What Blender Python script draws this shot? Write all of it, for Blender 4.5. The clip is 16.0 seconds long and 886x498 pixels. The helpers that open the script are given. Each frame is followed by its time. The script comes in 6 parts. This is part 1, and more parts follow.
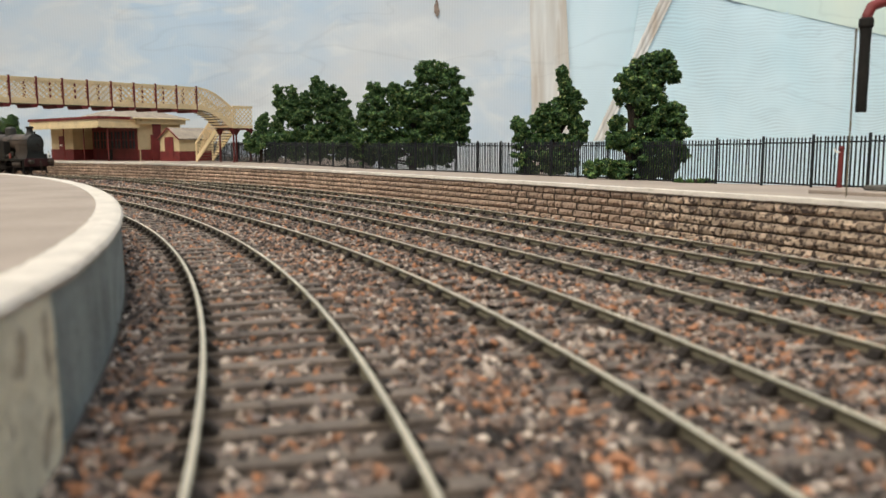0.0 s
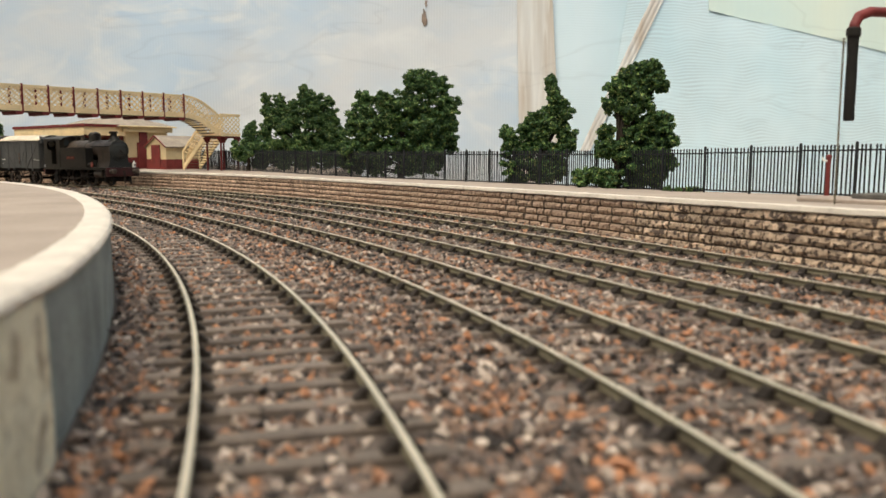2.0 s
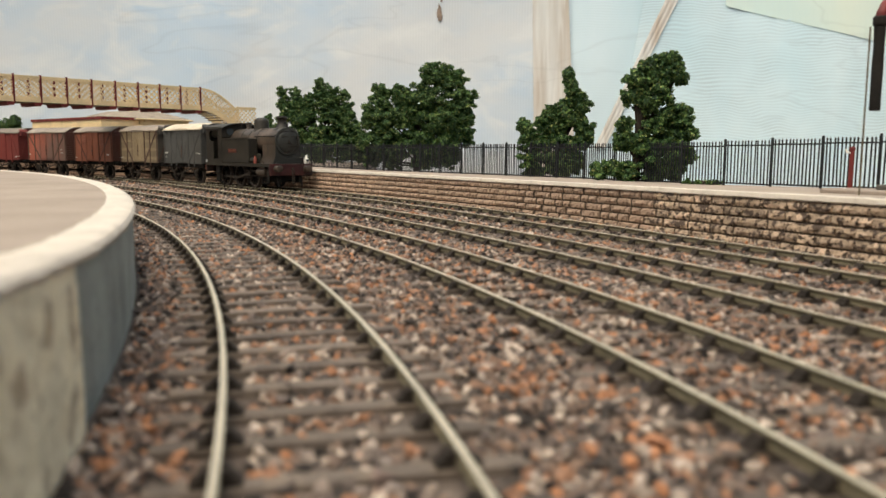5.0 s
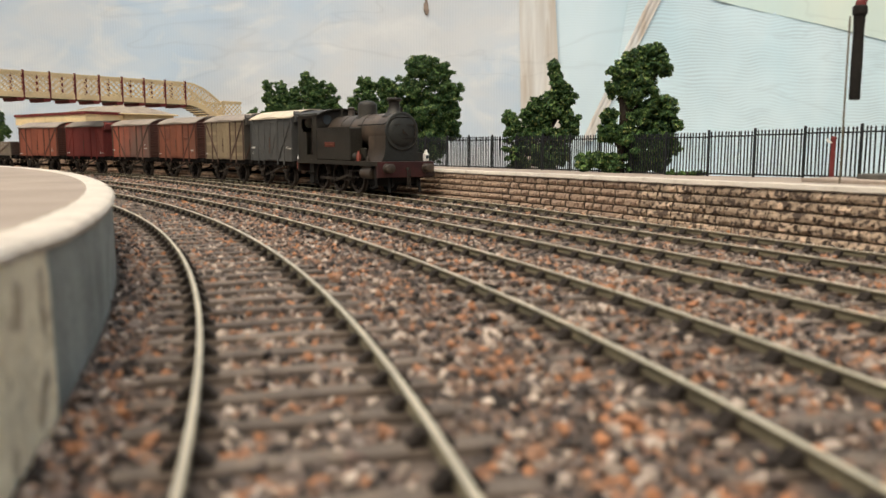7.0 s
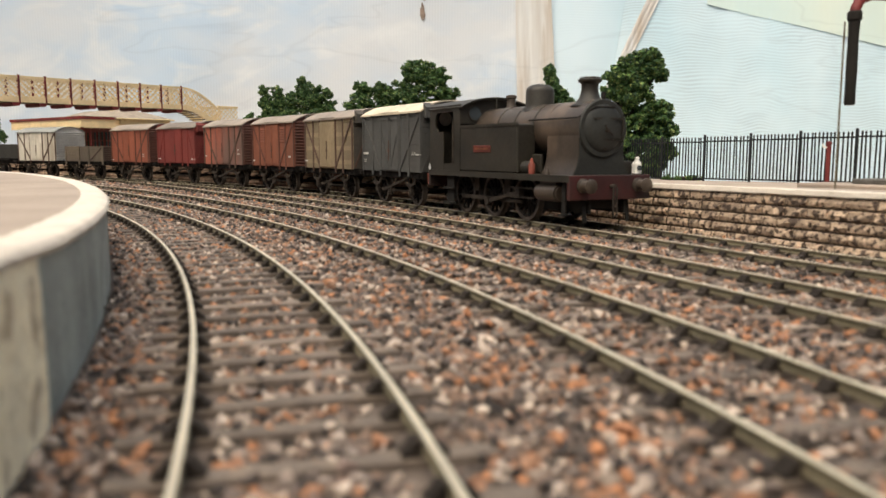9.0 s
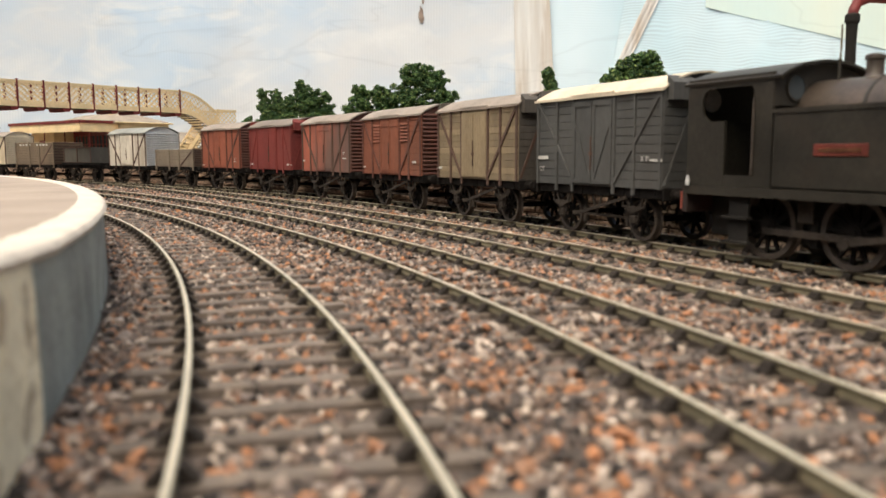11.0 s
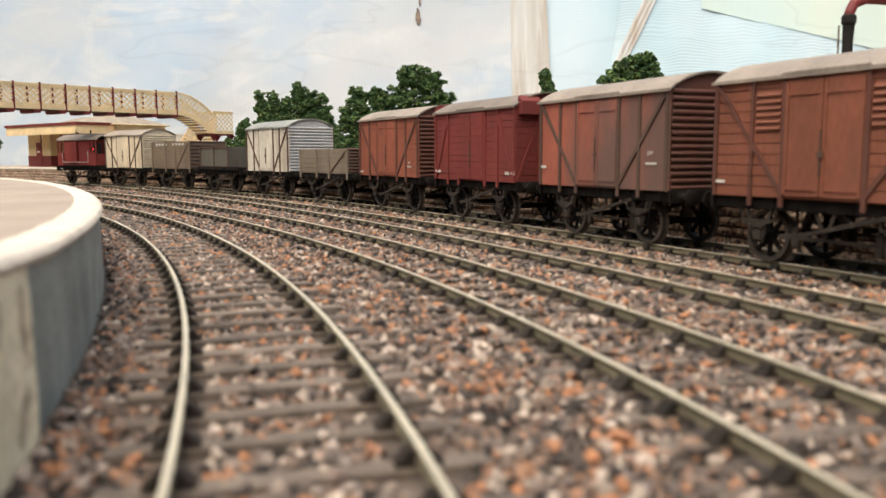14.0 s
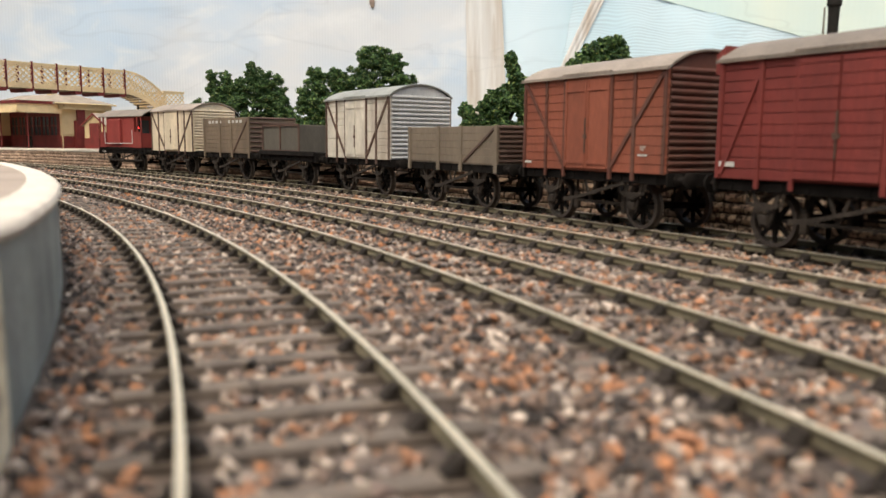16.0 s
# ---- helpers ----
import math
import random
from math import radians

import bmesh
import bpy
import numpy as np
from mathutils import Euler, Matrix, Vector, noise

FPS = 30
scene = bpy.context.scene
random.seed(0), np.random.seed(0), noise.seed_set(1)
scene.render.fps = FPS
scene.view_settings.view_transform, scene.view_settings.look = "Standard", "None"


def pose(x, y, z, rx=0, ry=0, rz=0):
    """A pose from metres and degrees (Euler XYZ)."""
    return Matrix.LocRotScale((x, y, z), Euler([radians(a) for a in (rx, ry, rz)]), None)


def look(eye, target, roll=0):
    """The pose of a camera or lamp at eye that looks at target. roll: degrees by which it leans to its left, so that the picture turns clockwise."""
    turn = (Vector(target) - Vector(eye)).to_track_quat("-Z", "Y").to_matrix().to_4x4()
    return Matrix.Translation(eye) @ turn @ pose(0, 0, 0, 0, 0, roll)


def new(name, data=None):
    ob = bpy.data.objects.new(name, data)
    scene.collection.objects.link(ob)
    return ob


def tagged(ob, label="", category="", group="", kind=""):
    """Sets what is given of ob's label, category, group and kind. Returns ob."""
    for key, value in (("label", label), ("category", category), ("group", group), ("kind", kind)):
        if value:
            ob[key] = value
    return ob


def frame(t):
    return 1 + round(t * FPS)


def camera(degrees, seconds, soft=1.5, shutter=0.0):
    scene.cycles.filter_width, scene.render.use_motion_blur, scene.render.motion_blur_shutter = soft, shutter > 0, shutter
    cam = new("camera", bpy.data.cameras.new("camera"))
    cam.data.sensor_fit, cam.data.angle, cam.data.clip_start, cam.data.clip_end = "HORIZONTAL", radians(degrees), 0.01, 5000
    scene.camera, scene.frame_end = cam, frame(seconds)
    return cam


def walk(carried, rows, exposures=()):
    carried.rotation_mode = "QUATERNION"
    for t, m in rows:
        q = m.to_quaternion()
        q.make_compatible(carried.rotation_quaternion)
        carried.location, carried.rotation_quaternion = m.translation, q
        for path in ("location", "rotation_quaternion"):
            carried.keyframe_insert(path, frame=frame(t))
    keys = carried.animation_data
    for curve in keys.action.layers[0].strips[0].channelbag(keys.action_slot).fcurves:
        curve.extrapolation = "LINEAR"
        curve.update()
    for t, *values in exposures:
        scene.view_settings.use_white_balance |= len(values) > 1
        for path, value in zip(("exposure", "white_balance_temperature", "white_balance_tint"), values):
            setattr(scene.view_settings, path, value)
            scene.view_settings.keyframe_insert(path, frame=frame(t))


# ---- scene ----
cam = camera(58, 16.0)
# camera rows: seconds, place in millimetres, Euler degrees
PATH = [
    (0, 0.83, -0.28, 29.27, 82.641, 0.118, 0.981),
    (0.5, 0.46, -0.07, 29.11, 82.871, -0.01, 0.16),
    (1, 0.28, -0.05, 29.01, 83.038, -0.019, -0.011),
    (1.5, -0, 0, 28.67, 83.146, -0, 0),
    (2, -0.49, 0.17, 28.44, 83.32, -0.061, 0.045),
    (2.5, -0.53, 0.3, 28.44, 83.295, -0.193, -0.04),
    (3, -0.61, 0.39, 28.28, 83.317, -0.313, -0.083),
    (3.5, -1.94, 0.78, 27.89, 83.41, -0.371, 0.459),
    (4, -3.05, 1.12, 27.28, 83.374, -0.405, 1.22),
    (6.5, -1.16, 0.33, 24.85, 82.664, -0.135, 0.337),
    (7, -0.93, 0.59, 24.78, 82.7, -0.088, 0.163),
    (7.5, -0.7, 0.74, 24.85, 82.728, -0.068, 0.052),
    (8, -0.65, 0.64, 24.91, 82.81, -0.12, -0.005),
    (8.5, -0.73, 0.88, 24.86, 82.906, -0.114, -0.056),
    (9, -0.69, 0.97, 25.04, 83.017, -0.061, -0.08),
    (11.5, -0.32, 1.42, 25.15, 83.258, 0.079, -0.185),
    (12, -0.37, 1.45, 25.28, 83.293, 0.137, -0.228),
    (12.5, -0.74, 1.49, 25.42, 83.345, 0.213, -0.236),
    (13, -0.49, 1.53, 25.29, 83.368, 0.178, -0.291),
    (13.5, -0.85, 1.56, 25.25, 83.357, 0.178, -0.305),
    (14, -0.38, 1.64, 25.22, 83.326, 0.131, -0.357),
    (14.5, -0.85, 1.3, 25.17, 83.262, -0.058, -0.48),
    (15, -0.37, 2.09, 25.07, 83.251, 0.099, -0.71),
    (15.5, -0.72, 5.66, 23.25, 82.952, -0.275, -1.615),
    (16, -8.43, 11.92, 23.18, 82.389, -0.553, -3.879),
]
EXPOSURE = [(0, 0.60, 6650, 1), (1.5, 0.69, 7100, 2), (4, 0.68, 7150, 2), (7, 0.68, 7200, 4), (9, 0.86, 7200, 5), (11.5, 1.0, 7150, 5), (12.5, 1.0, 7050, 5), (14.5, 1.04, 7000, 5), (16, 0.95, 6950, 5)]
walk(cam, [(t, pose(x / 1000, y / 1000, z / 1000, rx, ry, rz)) for t, x, y, z, rx, ry, rz in PATH], EXPOSURE)
cam.data.dof.use_dof = True
cam.data.dof.focus_distance = 0.48
cam.data.dof.aperture_fstop = 33.0

# ---- light: a bright, veiled sky and a broad soft sun from behind the camera ----
SUN_EL, SUN_AZ = radians(66), radians(212)
world = bpy.data.worlds.new("sky")
scene.world = world
world.use_nodes = True
wn = world.node_tree.nodes
sky = wn.new("ShaderNodeTexSky")
sky.sky_type, sky.sun_disc = "NISHITA", False
sky.sun_elevation, sky.sun_rotation = SUN_EL, SUN_AZ
sky.dust_density, sky.ozone_density = 4.0, 1.0
world.node_tree.links.new(sky.outputs[0], wn["Background"].inputs[0])
wn["Background"].inputs[1].default_value = 0.15
sun = new("sun", bpy.data.lights.new("sun", "SUN"))
sun.data.energy, sun.data.angle, sun.data.color = 1.5, radians(80), (1.0, 0.94, 0.85)
sun_dir = Vector((math.sin(SUN_AZ) * math.cos(SUN_EL), math.cos(SUN_AZ) * math.cos(SUN_EL), math.sin(SUN_EL)))
sun.matrix_world = look(sun_dir * 3, (0, 0, 0))

# ---- materials ----
MM = 0.001


def material(name, colour, rough=0.7, metal=0.0, dark=0.6, light=1.25, scale=300, fine=2500, bump=0.15, tint=0.0, island=False, streak=None, spec=0.4, dirt=None):
    """A worn surface: colour varied at two scales, with fine relief. scale and fine are features per metre."""
    m = bpy.data.materials.new(name)
    m.use_nodes = True
    n, l = m.node_tree.nodes, m.node_tree.links
    b = n["Principled BSDF"]
    b.inputs["Roughness"].default_value, b.inputs["Metallic"].default_value = rough, metal
    b.inputs["Specular IOR Level"].default_value = spec
    co = n.new("ShaderNodeTexCoord")
    mp = n.new("ShaderNodeMapping")
    mp.inputs["Scale"].default_value = streak or (1, 1, 1)
    l.new(co.outputs["Object"], mp.inputs[0])
    if tint and not island:
        info = n.new("ShaderNodeObjectInfo")
        shift = n.new("ShaderNodeVectorMath")
        shift.operation = "SCALE"
        shift.inputs[0].default_value = (0.37, 0.21, 0.53)
        l.new(info.outputs["Random"], shift.inputs["Scale"])
        l.new(shift.outputs[0], mp.inputs["Location"])
    n1, n2 = n.new("ShaderNodeTexNoise"), n.new("ShaderNodeTexNoise")
    n1.inputs["Scale"].default_value, n1.inputs["Detail"].default_value = scale, 4
    n2.inputs["Scale"].default_value, n2.inputs["Detail"].default_value = fine, 3
    l.new(mp.outputs[0], n1.inputs[0])
    l.new(mp.outputs[0], n2.inputs[0])
    r1 = n.new("ShaderNodeMapRange")
    r1.inputs[1].default_value, r1.inputs[2].default_value, r1.inputs[3].default_value, r1.inputs[4].default_value = 0.3, 0.7, dark, light
    l.new(n1.outputs[0], r1.inputs[0])
    r2 = n.new("ShaderNodeMapRange")
    r2.inputs[1].default_value, r2.inputs[2].default_value, r2.inputs[3].default_value, r2.inputs[4].default_value = 0.3, 0.7, 0.5 + dark / 2, 0.5 + light / 2
    l.new(n2.outputs[0], r2.inputs[0])
    mul = n.new("ShaderNodeMath")
    mul.operation = "MULTIPLY"
    l.new(r1.outputs[0], mul.inputs[0])
    l.new(r2.outputs[0], mul.inputs[1])
    value = mul.outputs[0]
    if tint:
        src = n.new("ShaderNodeNewGeometry").outputs["Random Per Island"] if island else n.new("ShaderNodeObjectInfo").outputs["Random"]
        r3 = n.new("ShaderNodeMapRange")
        r3.inputs[3].default_value, r3.inputs[4].default_value = 1 - tint, 1 + tint
        l.new(src, r3.inputs[0])
        m2 = n.new("ShaderNodeMath")
        m2.operation = "MULTIPLY"
        l.new(value, m2.inputs[0])
        l.new(r3.outputs[0], m2.inputs[1])
        value = m2.outputs[0]
    vm = n.new("ShaderNodeVectorMath")
    vm.operation = "SCALE"
    vm.inputs[0].default_value = colour
    l.new(value, vm.inputs["Scale"])
    last = vm.outputs[0]
    if dirt:
        nd = n.new("ShaderNodeTexNoise")
        nd.inputs["Scale"].default_value, nd.inputs["Detail"].default_value = dirt[1], 6
        l.new(mp.outputs[0], nd.inputs[0])
        rd = n.new("ShaderNodeMapRange")
        rd.inputs[1].default_value, rd.inputs[2].default_value, rd.inputs[4].default_value = dirt[2], dirt[2] + (dirt[4] if len(dirt) > 4 else 0.15), dirt[3]
        l.new(nd.outputs[0], rd.inputs[0])
        mx = n.new("ShaderNodeMix")
        mx.data_type = "RGBA"
        l.new(rd.outputs[0], mx.inputs[0])
        l.new(last, mx.inputs[6])
        mx.inputs[7].default_value = (*dirt[0], 1)
        last = mx.outputs[2]
    l.new(last, b.inputs["Base Color"])
    if bump:
        bp = n.new("ShaderNodeBump")
        bp.inputs["Strength"].default_value, bp.inputs["Distance"].default_value = bump, 0.0006
        l.new(n2.outputs[0], bp.inputs["Height"])
        l.new(bp.outputs[0], b.inputs["Normal"])
    return m


def ramp_material(name, stops, rough=0.85, island=True):
    """Many small pieces, each with a colour of its own from a ramp."""
    m = bpy.data.materials.new(name)
    m.use_nodes = True
    n, l = m.node_tree.nodes, m.node_tree.links
    src = n.new("ShaderNodeNewGeometry").outputs["Random Per Island"] if island else n.new("ShaderNodeObjectInfo").outputs["Random"]
    cr = n.new("ShaderNodeValToRGB")
    cr.color_ramp.interpolation = "LINEAR"
    while len(cr.color_ramp.elements) < len(stops):
        cr.color_ramp.elements.new(0.5)
    for e, (p, c) in zip(cr.color_ramp.elements, stops):
        e.position, e.color = p, (*c, 1)
    l.new(src, cr.inputs[0])
    co, no = n.new("ShaderNodeTexCoord"), n.new("ShaderNodeTexNoise")
    no.inputs["Scale"].default_value = 1500
    l.new(co.outputs["Object"], no.inputs[0])
    mr = n.new("ShaderNodeMapRange")
    mr.inputs[1].default_value, mr.inputs[2].default_value, mr.inputs[3].default_value, mr.inputs[4].default_value = 0.3, 0.7, 0.7, 1.25
    l.new(no.outputs[0], mr.inputs[0])
    vm = n.new("ShaderNodeVectorMath")
    vm.operation = "SCALE"
    l.new(cr.outputs[0], vm.inputs[0])
    l.new(mr.outputs[0], vm.inputs["Scale"])
    b = n["Principled BSDF"]
    l.new(vm.outputs[0], b.inputs["Base Color"])
    b.inputs["Roughness"].default_value = rough
    return m


M_BALLAST = ramp_material("ballast_stone", [(0.0, (0.014, 0.010, 0.008)), (0.18, (0.056, 0.043, 0.036)), (0.36, (0.128, 0.096, 0.08)), (0.54, (0.205, 0.130, 0.092)), (0.68, (0.40, 0.172, 0.08)), (0.76, (0.14, 0.108, 0.096)), (0.88, (0.29, 0.23, 0.19)), (1.0, (0.52, 0.42, 0.34))], 0.9)
M_BED = material("ballast_bed", (0.10, 0.077, 0.063), 0.95, scale=250, fine=1200, bump=0.5, dark=0.5)
M_SLEEPER = material("weathered_sleeper", (0.13, 0.102, 0.082), 0.85, scale=150, fine=1500, dark=0.7, tint=0.25, dirt=((0.2, 0.15, 0.11), 350, 0.52, 0.5))
M_RAILSIDE = material("rusty_rail", (0.135, 0.112, 0.07), 0.75, metal=0.1, scale=120, fine=2000, dark=0.75)
M_RAILTOP = material("rubbed_rail_head", (0.66, 0.58, 0.44), 0.45, metal=0.55, scale=90, fine=1800, dark=0.8, light=1.1, bump=0.05)
M_CHAIR = material("rusty_chair", (0.028, 0.022, 0.018), 0.9, tint=0.2, spec=0.15)
M_STONE = material("sandstone_block", (0.50, 0.37, 0.262), 0.9, scale=260, fine=1500, dark=0.6, light=1.3, bump=0.8, tint=0.3, dirt=((0.07, 0.048, 0.038), 640, 0.505, 0.93, 0.06))
M_STONE2 = material("sandstone_block_far", (0.50, 0.352, 0.252), 0.9, scale=200, fine=1500, dark=0.6, light=1.25, bump=0.8, tint=0.16, island=True, dirt=((0.15, 0.095, 0.065), 560, 0.53, 0.7, 0.06))
M_MORTAR = material("dark_mortar", (0.11, 0.082, 0.062), 0.95)
M_PLATFORM = material("platform_asphalt", (0.325, 0.262, 0.212), 0.9, scale=40, fine=900, dark=0.85, light=1.12, bump=0.2)
M_EDGE = material("cream_platform_edge", (0.62, 0.55, 0.465), 0.75, scale=120, fine=900, dark=0.86, light=1.06, bump=0.25, dirt=((0.42, 0.36, 0.29), 260, 0.56, 0.7))
M_GREYWALL = material("grey_painted_wall", (0.32, 0.33, 0.295), 0.8, scale=90, fine=700, dark=0.8, light=1.15, bump=0.5, dirt=((0.16, 0.165, 0.15), 60, 0.5, 0.5))
M_CREAMWALL = material("rough_cream_wall", (0.88, 0.76, 0.54), 0.9, scale=110, fine=500, dark=0.82, light=1.1, bump=0.9, dirt=((0.36, 0.26, 0.16), 170, 0.54, 0.75, 0.08))
M_FENCE = material("black_fence_paint", (0.012, 0.014, 0.016), 0.5, scale=200, bump=0)
M_CREAM = material("cream_paint", (0.80, 0.62, 0.36), 0.65, scale=80, fine=700, dark=0.85, light=1.08, bump=0.05)
M_MAROON = material("maroon_paint", (0.15, 0.022, 0.02), 0.6, scale=100, dark=0.75, bump=0.05)
M_SLATE = material("station_roof_felt", (0.25, 0.205, 0.16), 0.85, scale=90, fine=900, dark=0.8)
M_WALLCREAM = material("cream_station_wall", (0.60, 0.47, 0.27), 0.8, scale=90, fine=800, dark=0.88, light=1.06, bump=0.1)
M_DARK = material("dark_interior", (0.03, 0.026, 0.022), 0.8)
M_STAIR = material("timber_stair_tread", (0.2, 0.15, 0.09), 0.8)
M_TRUNK = material("tree_bark", (0.045, 0.034, 0.024), 0.9)
M_LEAF = ramp_material("foliage", [(0.0, (0.010, 0.032, 0.011)), (0.4, (0.032, 0.086, 0.024)), (0.7, (0.072, 0.155, 0.036)), (0.9, (0.16, 0.25, 0.06)), (1.0, (0.31, 0.33, 0.11))], 0.7)
M_BLACK = material("grimy_black", (0.016, 0.014, 0.012), 0.8, scale=120, fine=1400, dark=0.7, light=1.3, spec=0.2)
M_UNDER = material("underframe_grime", (0.012, 0.0098, 0.0085), 0.95, scale=200, dark=0.6, light=1.4, spec=0.12)
M_GEAR = material("dusty_running_gear", (0.034, 0.027, 0.022), 0.9, scale=160, fine=1500, dark=0.5, light=1.5, spec=0.15, dirt=((0.075, 0.058, 0.045), 130, 0.54, 0.6))
M_TYRE = material("wheel_tyre", (0.075, 0.06, 0.05), 0.6, metal=0.3, scale=200, spec=0.25)
M_LOCO = material("grimy_loco_black", (0.0225, 0.0195, 0.0150), 0.5, scale=55, fine=900, dark=0.65, light=1.5, bump=0.08, dirt=((0.036, 0.027, 0.02), 45, 0.52, 0.6), spec=0.3)
M_LOCOTOP = material("sooty_smokebox", (0.043, 0.032, 0.024), 0.42, scale=60, fine=900, dark=0.7, light=1.4, bump=0.06, dirt=((0.15, 0.105, 0.075), 40, 0.5, 0.65))
M_DOOR = material("dull_grey_smokebox_door", (0.022, 0.0225, 0.0195), 0.6, scale=70, fine=900, dark=0.7, light=1.4, bump=0.08)
M_REDBEAM = material("faded_red_beam", (0.055, 0.011, 0.010), 0.7, scale=90, dark=0.6, dirt=((0.02, 0.015, 0.012), 50, 0.47, 0.85))
M_RED = material("dull_red_enamel", (0.24, 0.055, 0.035), 0.55)
M_PLATE = material("red_nameplate", (0.13, 0.026, 0.017), 0.5)
M_BRASS = material("dull_brass", (0.25, 0.11, 0.06), 0.4, metal=0.8)
M_WHITE = material("white_paint", (0.8, 0.78, 0.72), 0.6, dark=0.9, light=1.05)
M_LETTER = material("white_lettering", (0.48, 0.46, 0.42), 0.7, dark=0.8)
M_GLASS = bpy.data.materials.new("window_glass")
M_GLASS.use_nodes = True
M_GLASS.node_tree.nodes["Principled BSDF"].inputs["Base Color"].default_value = (0.05, 0.06, 0.065, 1)
M_GLASS.node_tree.nodes["Principled BSDF"].inputs["Roughness"].default_value = 0.08
M_LAMPRED = bpy.data.materials.new("tail_lamp_lens")
M_LAMPRED.use_nodes = True
M_LAMPRED.node_tree.nodes["Principled BSDF"].inputs["Base Color"].default_value = (0.8, 0.02, 0.02, 1)
M_LAMPRED.node_tree.nodes["Principled BSDF"].inputs["Emission Color"].default_value = (1.0, 0.03, 0.03, 1)
M_LAMPRED.node_tree.nodes["Principled BSDF"].inputs["Emission Strength"].default_value = 3.0
M_FLOOR = material("earth_floor", (0.2, 0.18, 0.15), 0.9, scale=3, fine=60)
M_BOARD = material("baseboard_timber", (0.32, 0.22, 0.13), 0.8, scale=20, fine=300)

# ---- mesh helpers, all in millimetres ----


def mesh_of(bm, mat):
    me = bpy.data.meshes.new("mesh")
    bmesh.ops.scale(bm, vec=(MM, MM, MM), verts=bm.verts)
    bm.normal_update()
    bm.to_mesh(me)
    bm.free()
    me.materials.append(mat)
    return me


def part(name, bm, mat, parent=None, label="", smooth=False):
    """Links a bmesh as one mesh object, under a thing or a part if one is given."""
    me = mesh_of(bm, mat)
    if smooth:
        me.shade_smooth()
        me.set_sharp_from_angle(angle=radians(40))
    ob = new(name, me)
    ob.parent = parent
    if label:
        tagged(ob, label)
    return ob


def piece(name, me, parent, m):
    """One more piece on a shared mesh, at the pose m in its parent's space."""
    ob = new(name, me)
    ob.parent = parent
    ob.matrix_basis = m
    return ob


def thing(name, label, category, m=None, group="", kind=""):
    ob = new(name)
    ob.empty_display_size = 0.01
    if m is not None:
        ob.matrix_basis = m
    return tagged(ob, label, category, group, kind)


def mm(x, y, z, rx=0, ry=0, rz=0):
    return pose(x * MM, y * MM, z * MM, rx, ry, rz)


def box(bm, x0, x1, y0, y1, z0, z1, bevel=0.0):
    r = bmesh.ops.create_cube(bm, size=1.0)
    vs = r["verts"]
    bmesh.ops.transform(bm, verts=vs, matrix=Matrix.Translation(((x0 + x1) / 2, (y0 + y1) / 2, (z0 + z1) / 2)) @ Matrix.Diagonal((x1 - x0, y1 - y0, z1 - z0, 1)))
    if bevel:
        es = {e for v in vs for e in v.link_edges}
        bmesh.ops.bevel(bm, geom=list(es), offset=bevel, segments=1, affect="EDGES")
    return vs


def bar(bm, a, b, w, h, up=(0, 0, 1)):
    """A square bar from a to b, w wide and h deep along up."""
    a, b = Vector(a), Vector(b)
    d = b - a
    ln = d.length
    x = d.normalized()
    u = Vector(up)
    y = u.cross(x).normalized()
    z = x.cross(y)
    m = Matrix((x, y, z)).transposed().to_4x4()
    m.translation = (a + b) / 2
    vs = bmesh.ops.create_cube(bm, size=1.0)["verts"]
    bmesh.ops.transform(bm, verts=vs, matrix=m @ Matrix.Diagonal((ln, w, h, 1)))


def rod(bm, a, b, r, r2=None, seg=12):
    a, b = Vector(a), Vector(b)
    d = b - a
    q = d.to_track_quat("Z", "Y").to_matrix().to_4x4()
    q.translation = (a + b) / 2
    bmesh.ops.create_cone(bm, cap_ends=True, segments=seg, radius1=r, radius2=r if r2 is None else r2, depth=d.length, matrix=q)


def lathe(bm, profile, seg=24, m=None, ring=False):
    """A turned body about z from (radius, height) pairs."""
    rings = []
    for r, z in profile:
        rings.append([bm.verts.new((r * math.cos(2 * math.pi * i / seg), r * math.sin(2 * math.pi * i / seg), z)) for i in range(seg)])
    for a, b in zip(rings, rings[1:] + (rings[:1] if ring else [])):
        for i in range(seg):
            bm.faces.new((a[i], a[(i + 1) % seg], b[(i + 1) % seg], b[i]))
    if not ring:
        bm.faces.new(rings[0][::-1])
        bm.faces.new(rings[-1])
    if m is not None:
        bmesh.ops.transform(bm, verts=[v for r in rings for v in r], matrix=m)


def prism(bm, pts, y0, y1, axis="y"):
    """A solid from an outline: (x, z) pairs along y, (y, z) pairs along x, or (x, y) pairs along z."""
    put = {"y": lambda p, t: (p[0], t, p[1]), "x": lambda p, t: (t, p[0], p[1]), "z": lambda p, t: (p[0], p[1], t)}[axis]
    a = [bm.verts.new(put(p, y0)) for p in pts]
    b = [bm.verts.new(put(p, y1)) for p in pts]
    bm.faces.new(a)
    bm.faces.new(b[::-1])
    for i in range(len(pts)):
        j = (i + 1) % len(pts)
        bm.faces.new((a[j], a[i], b[i], b[j]))
    bmesh.ops.recalc_face_normals(bm, faces=bm.faces)


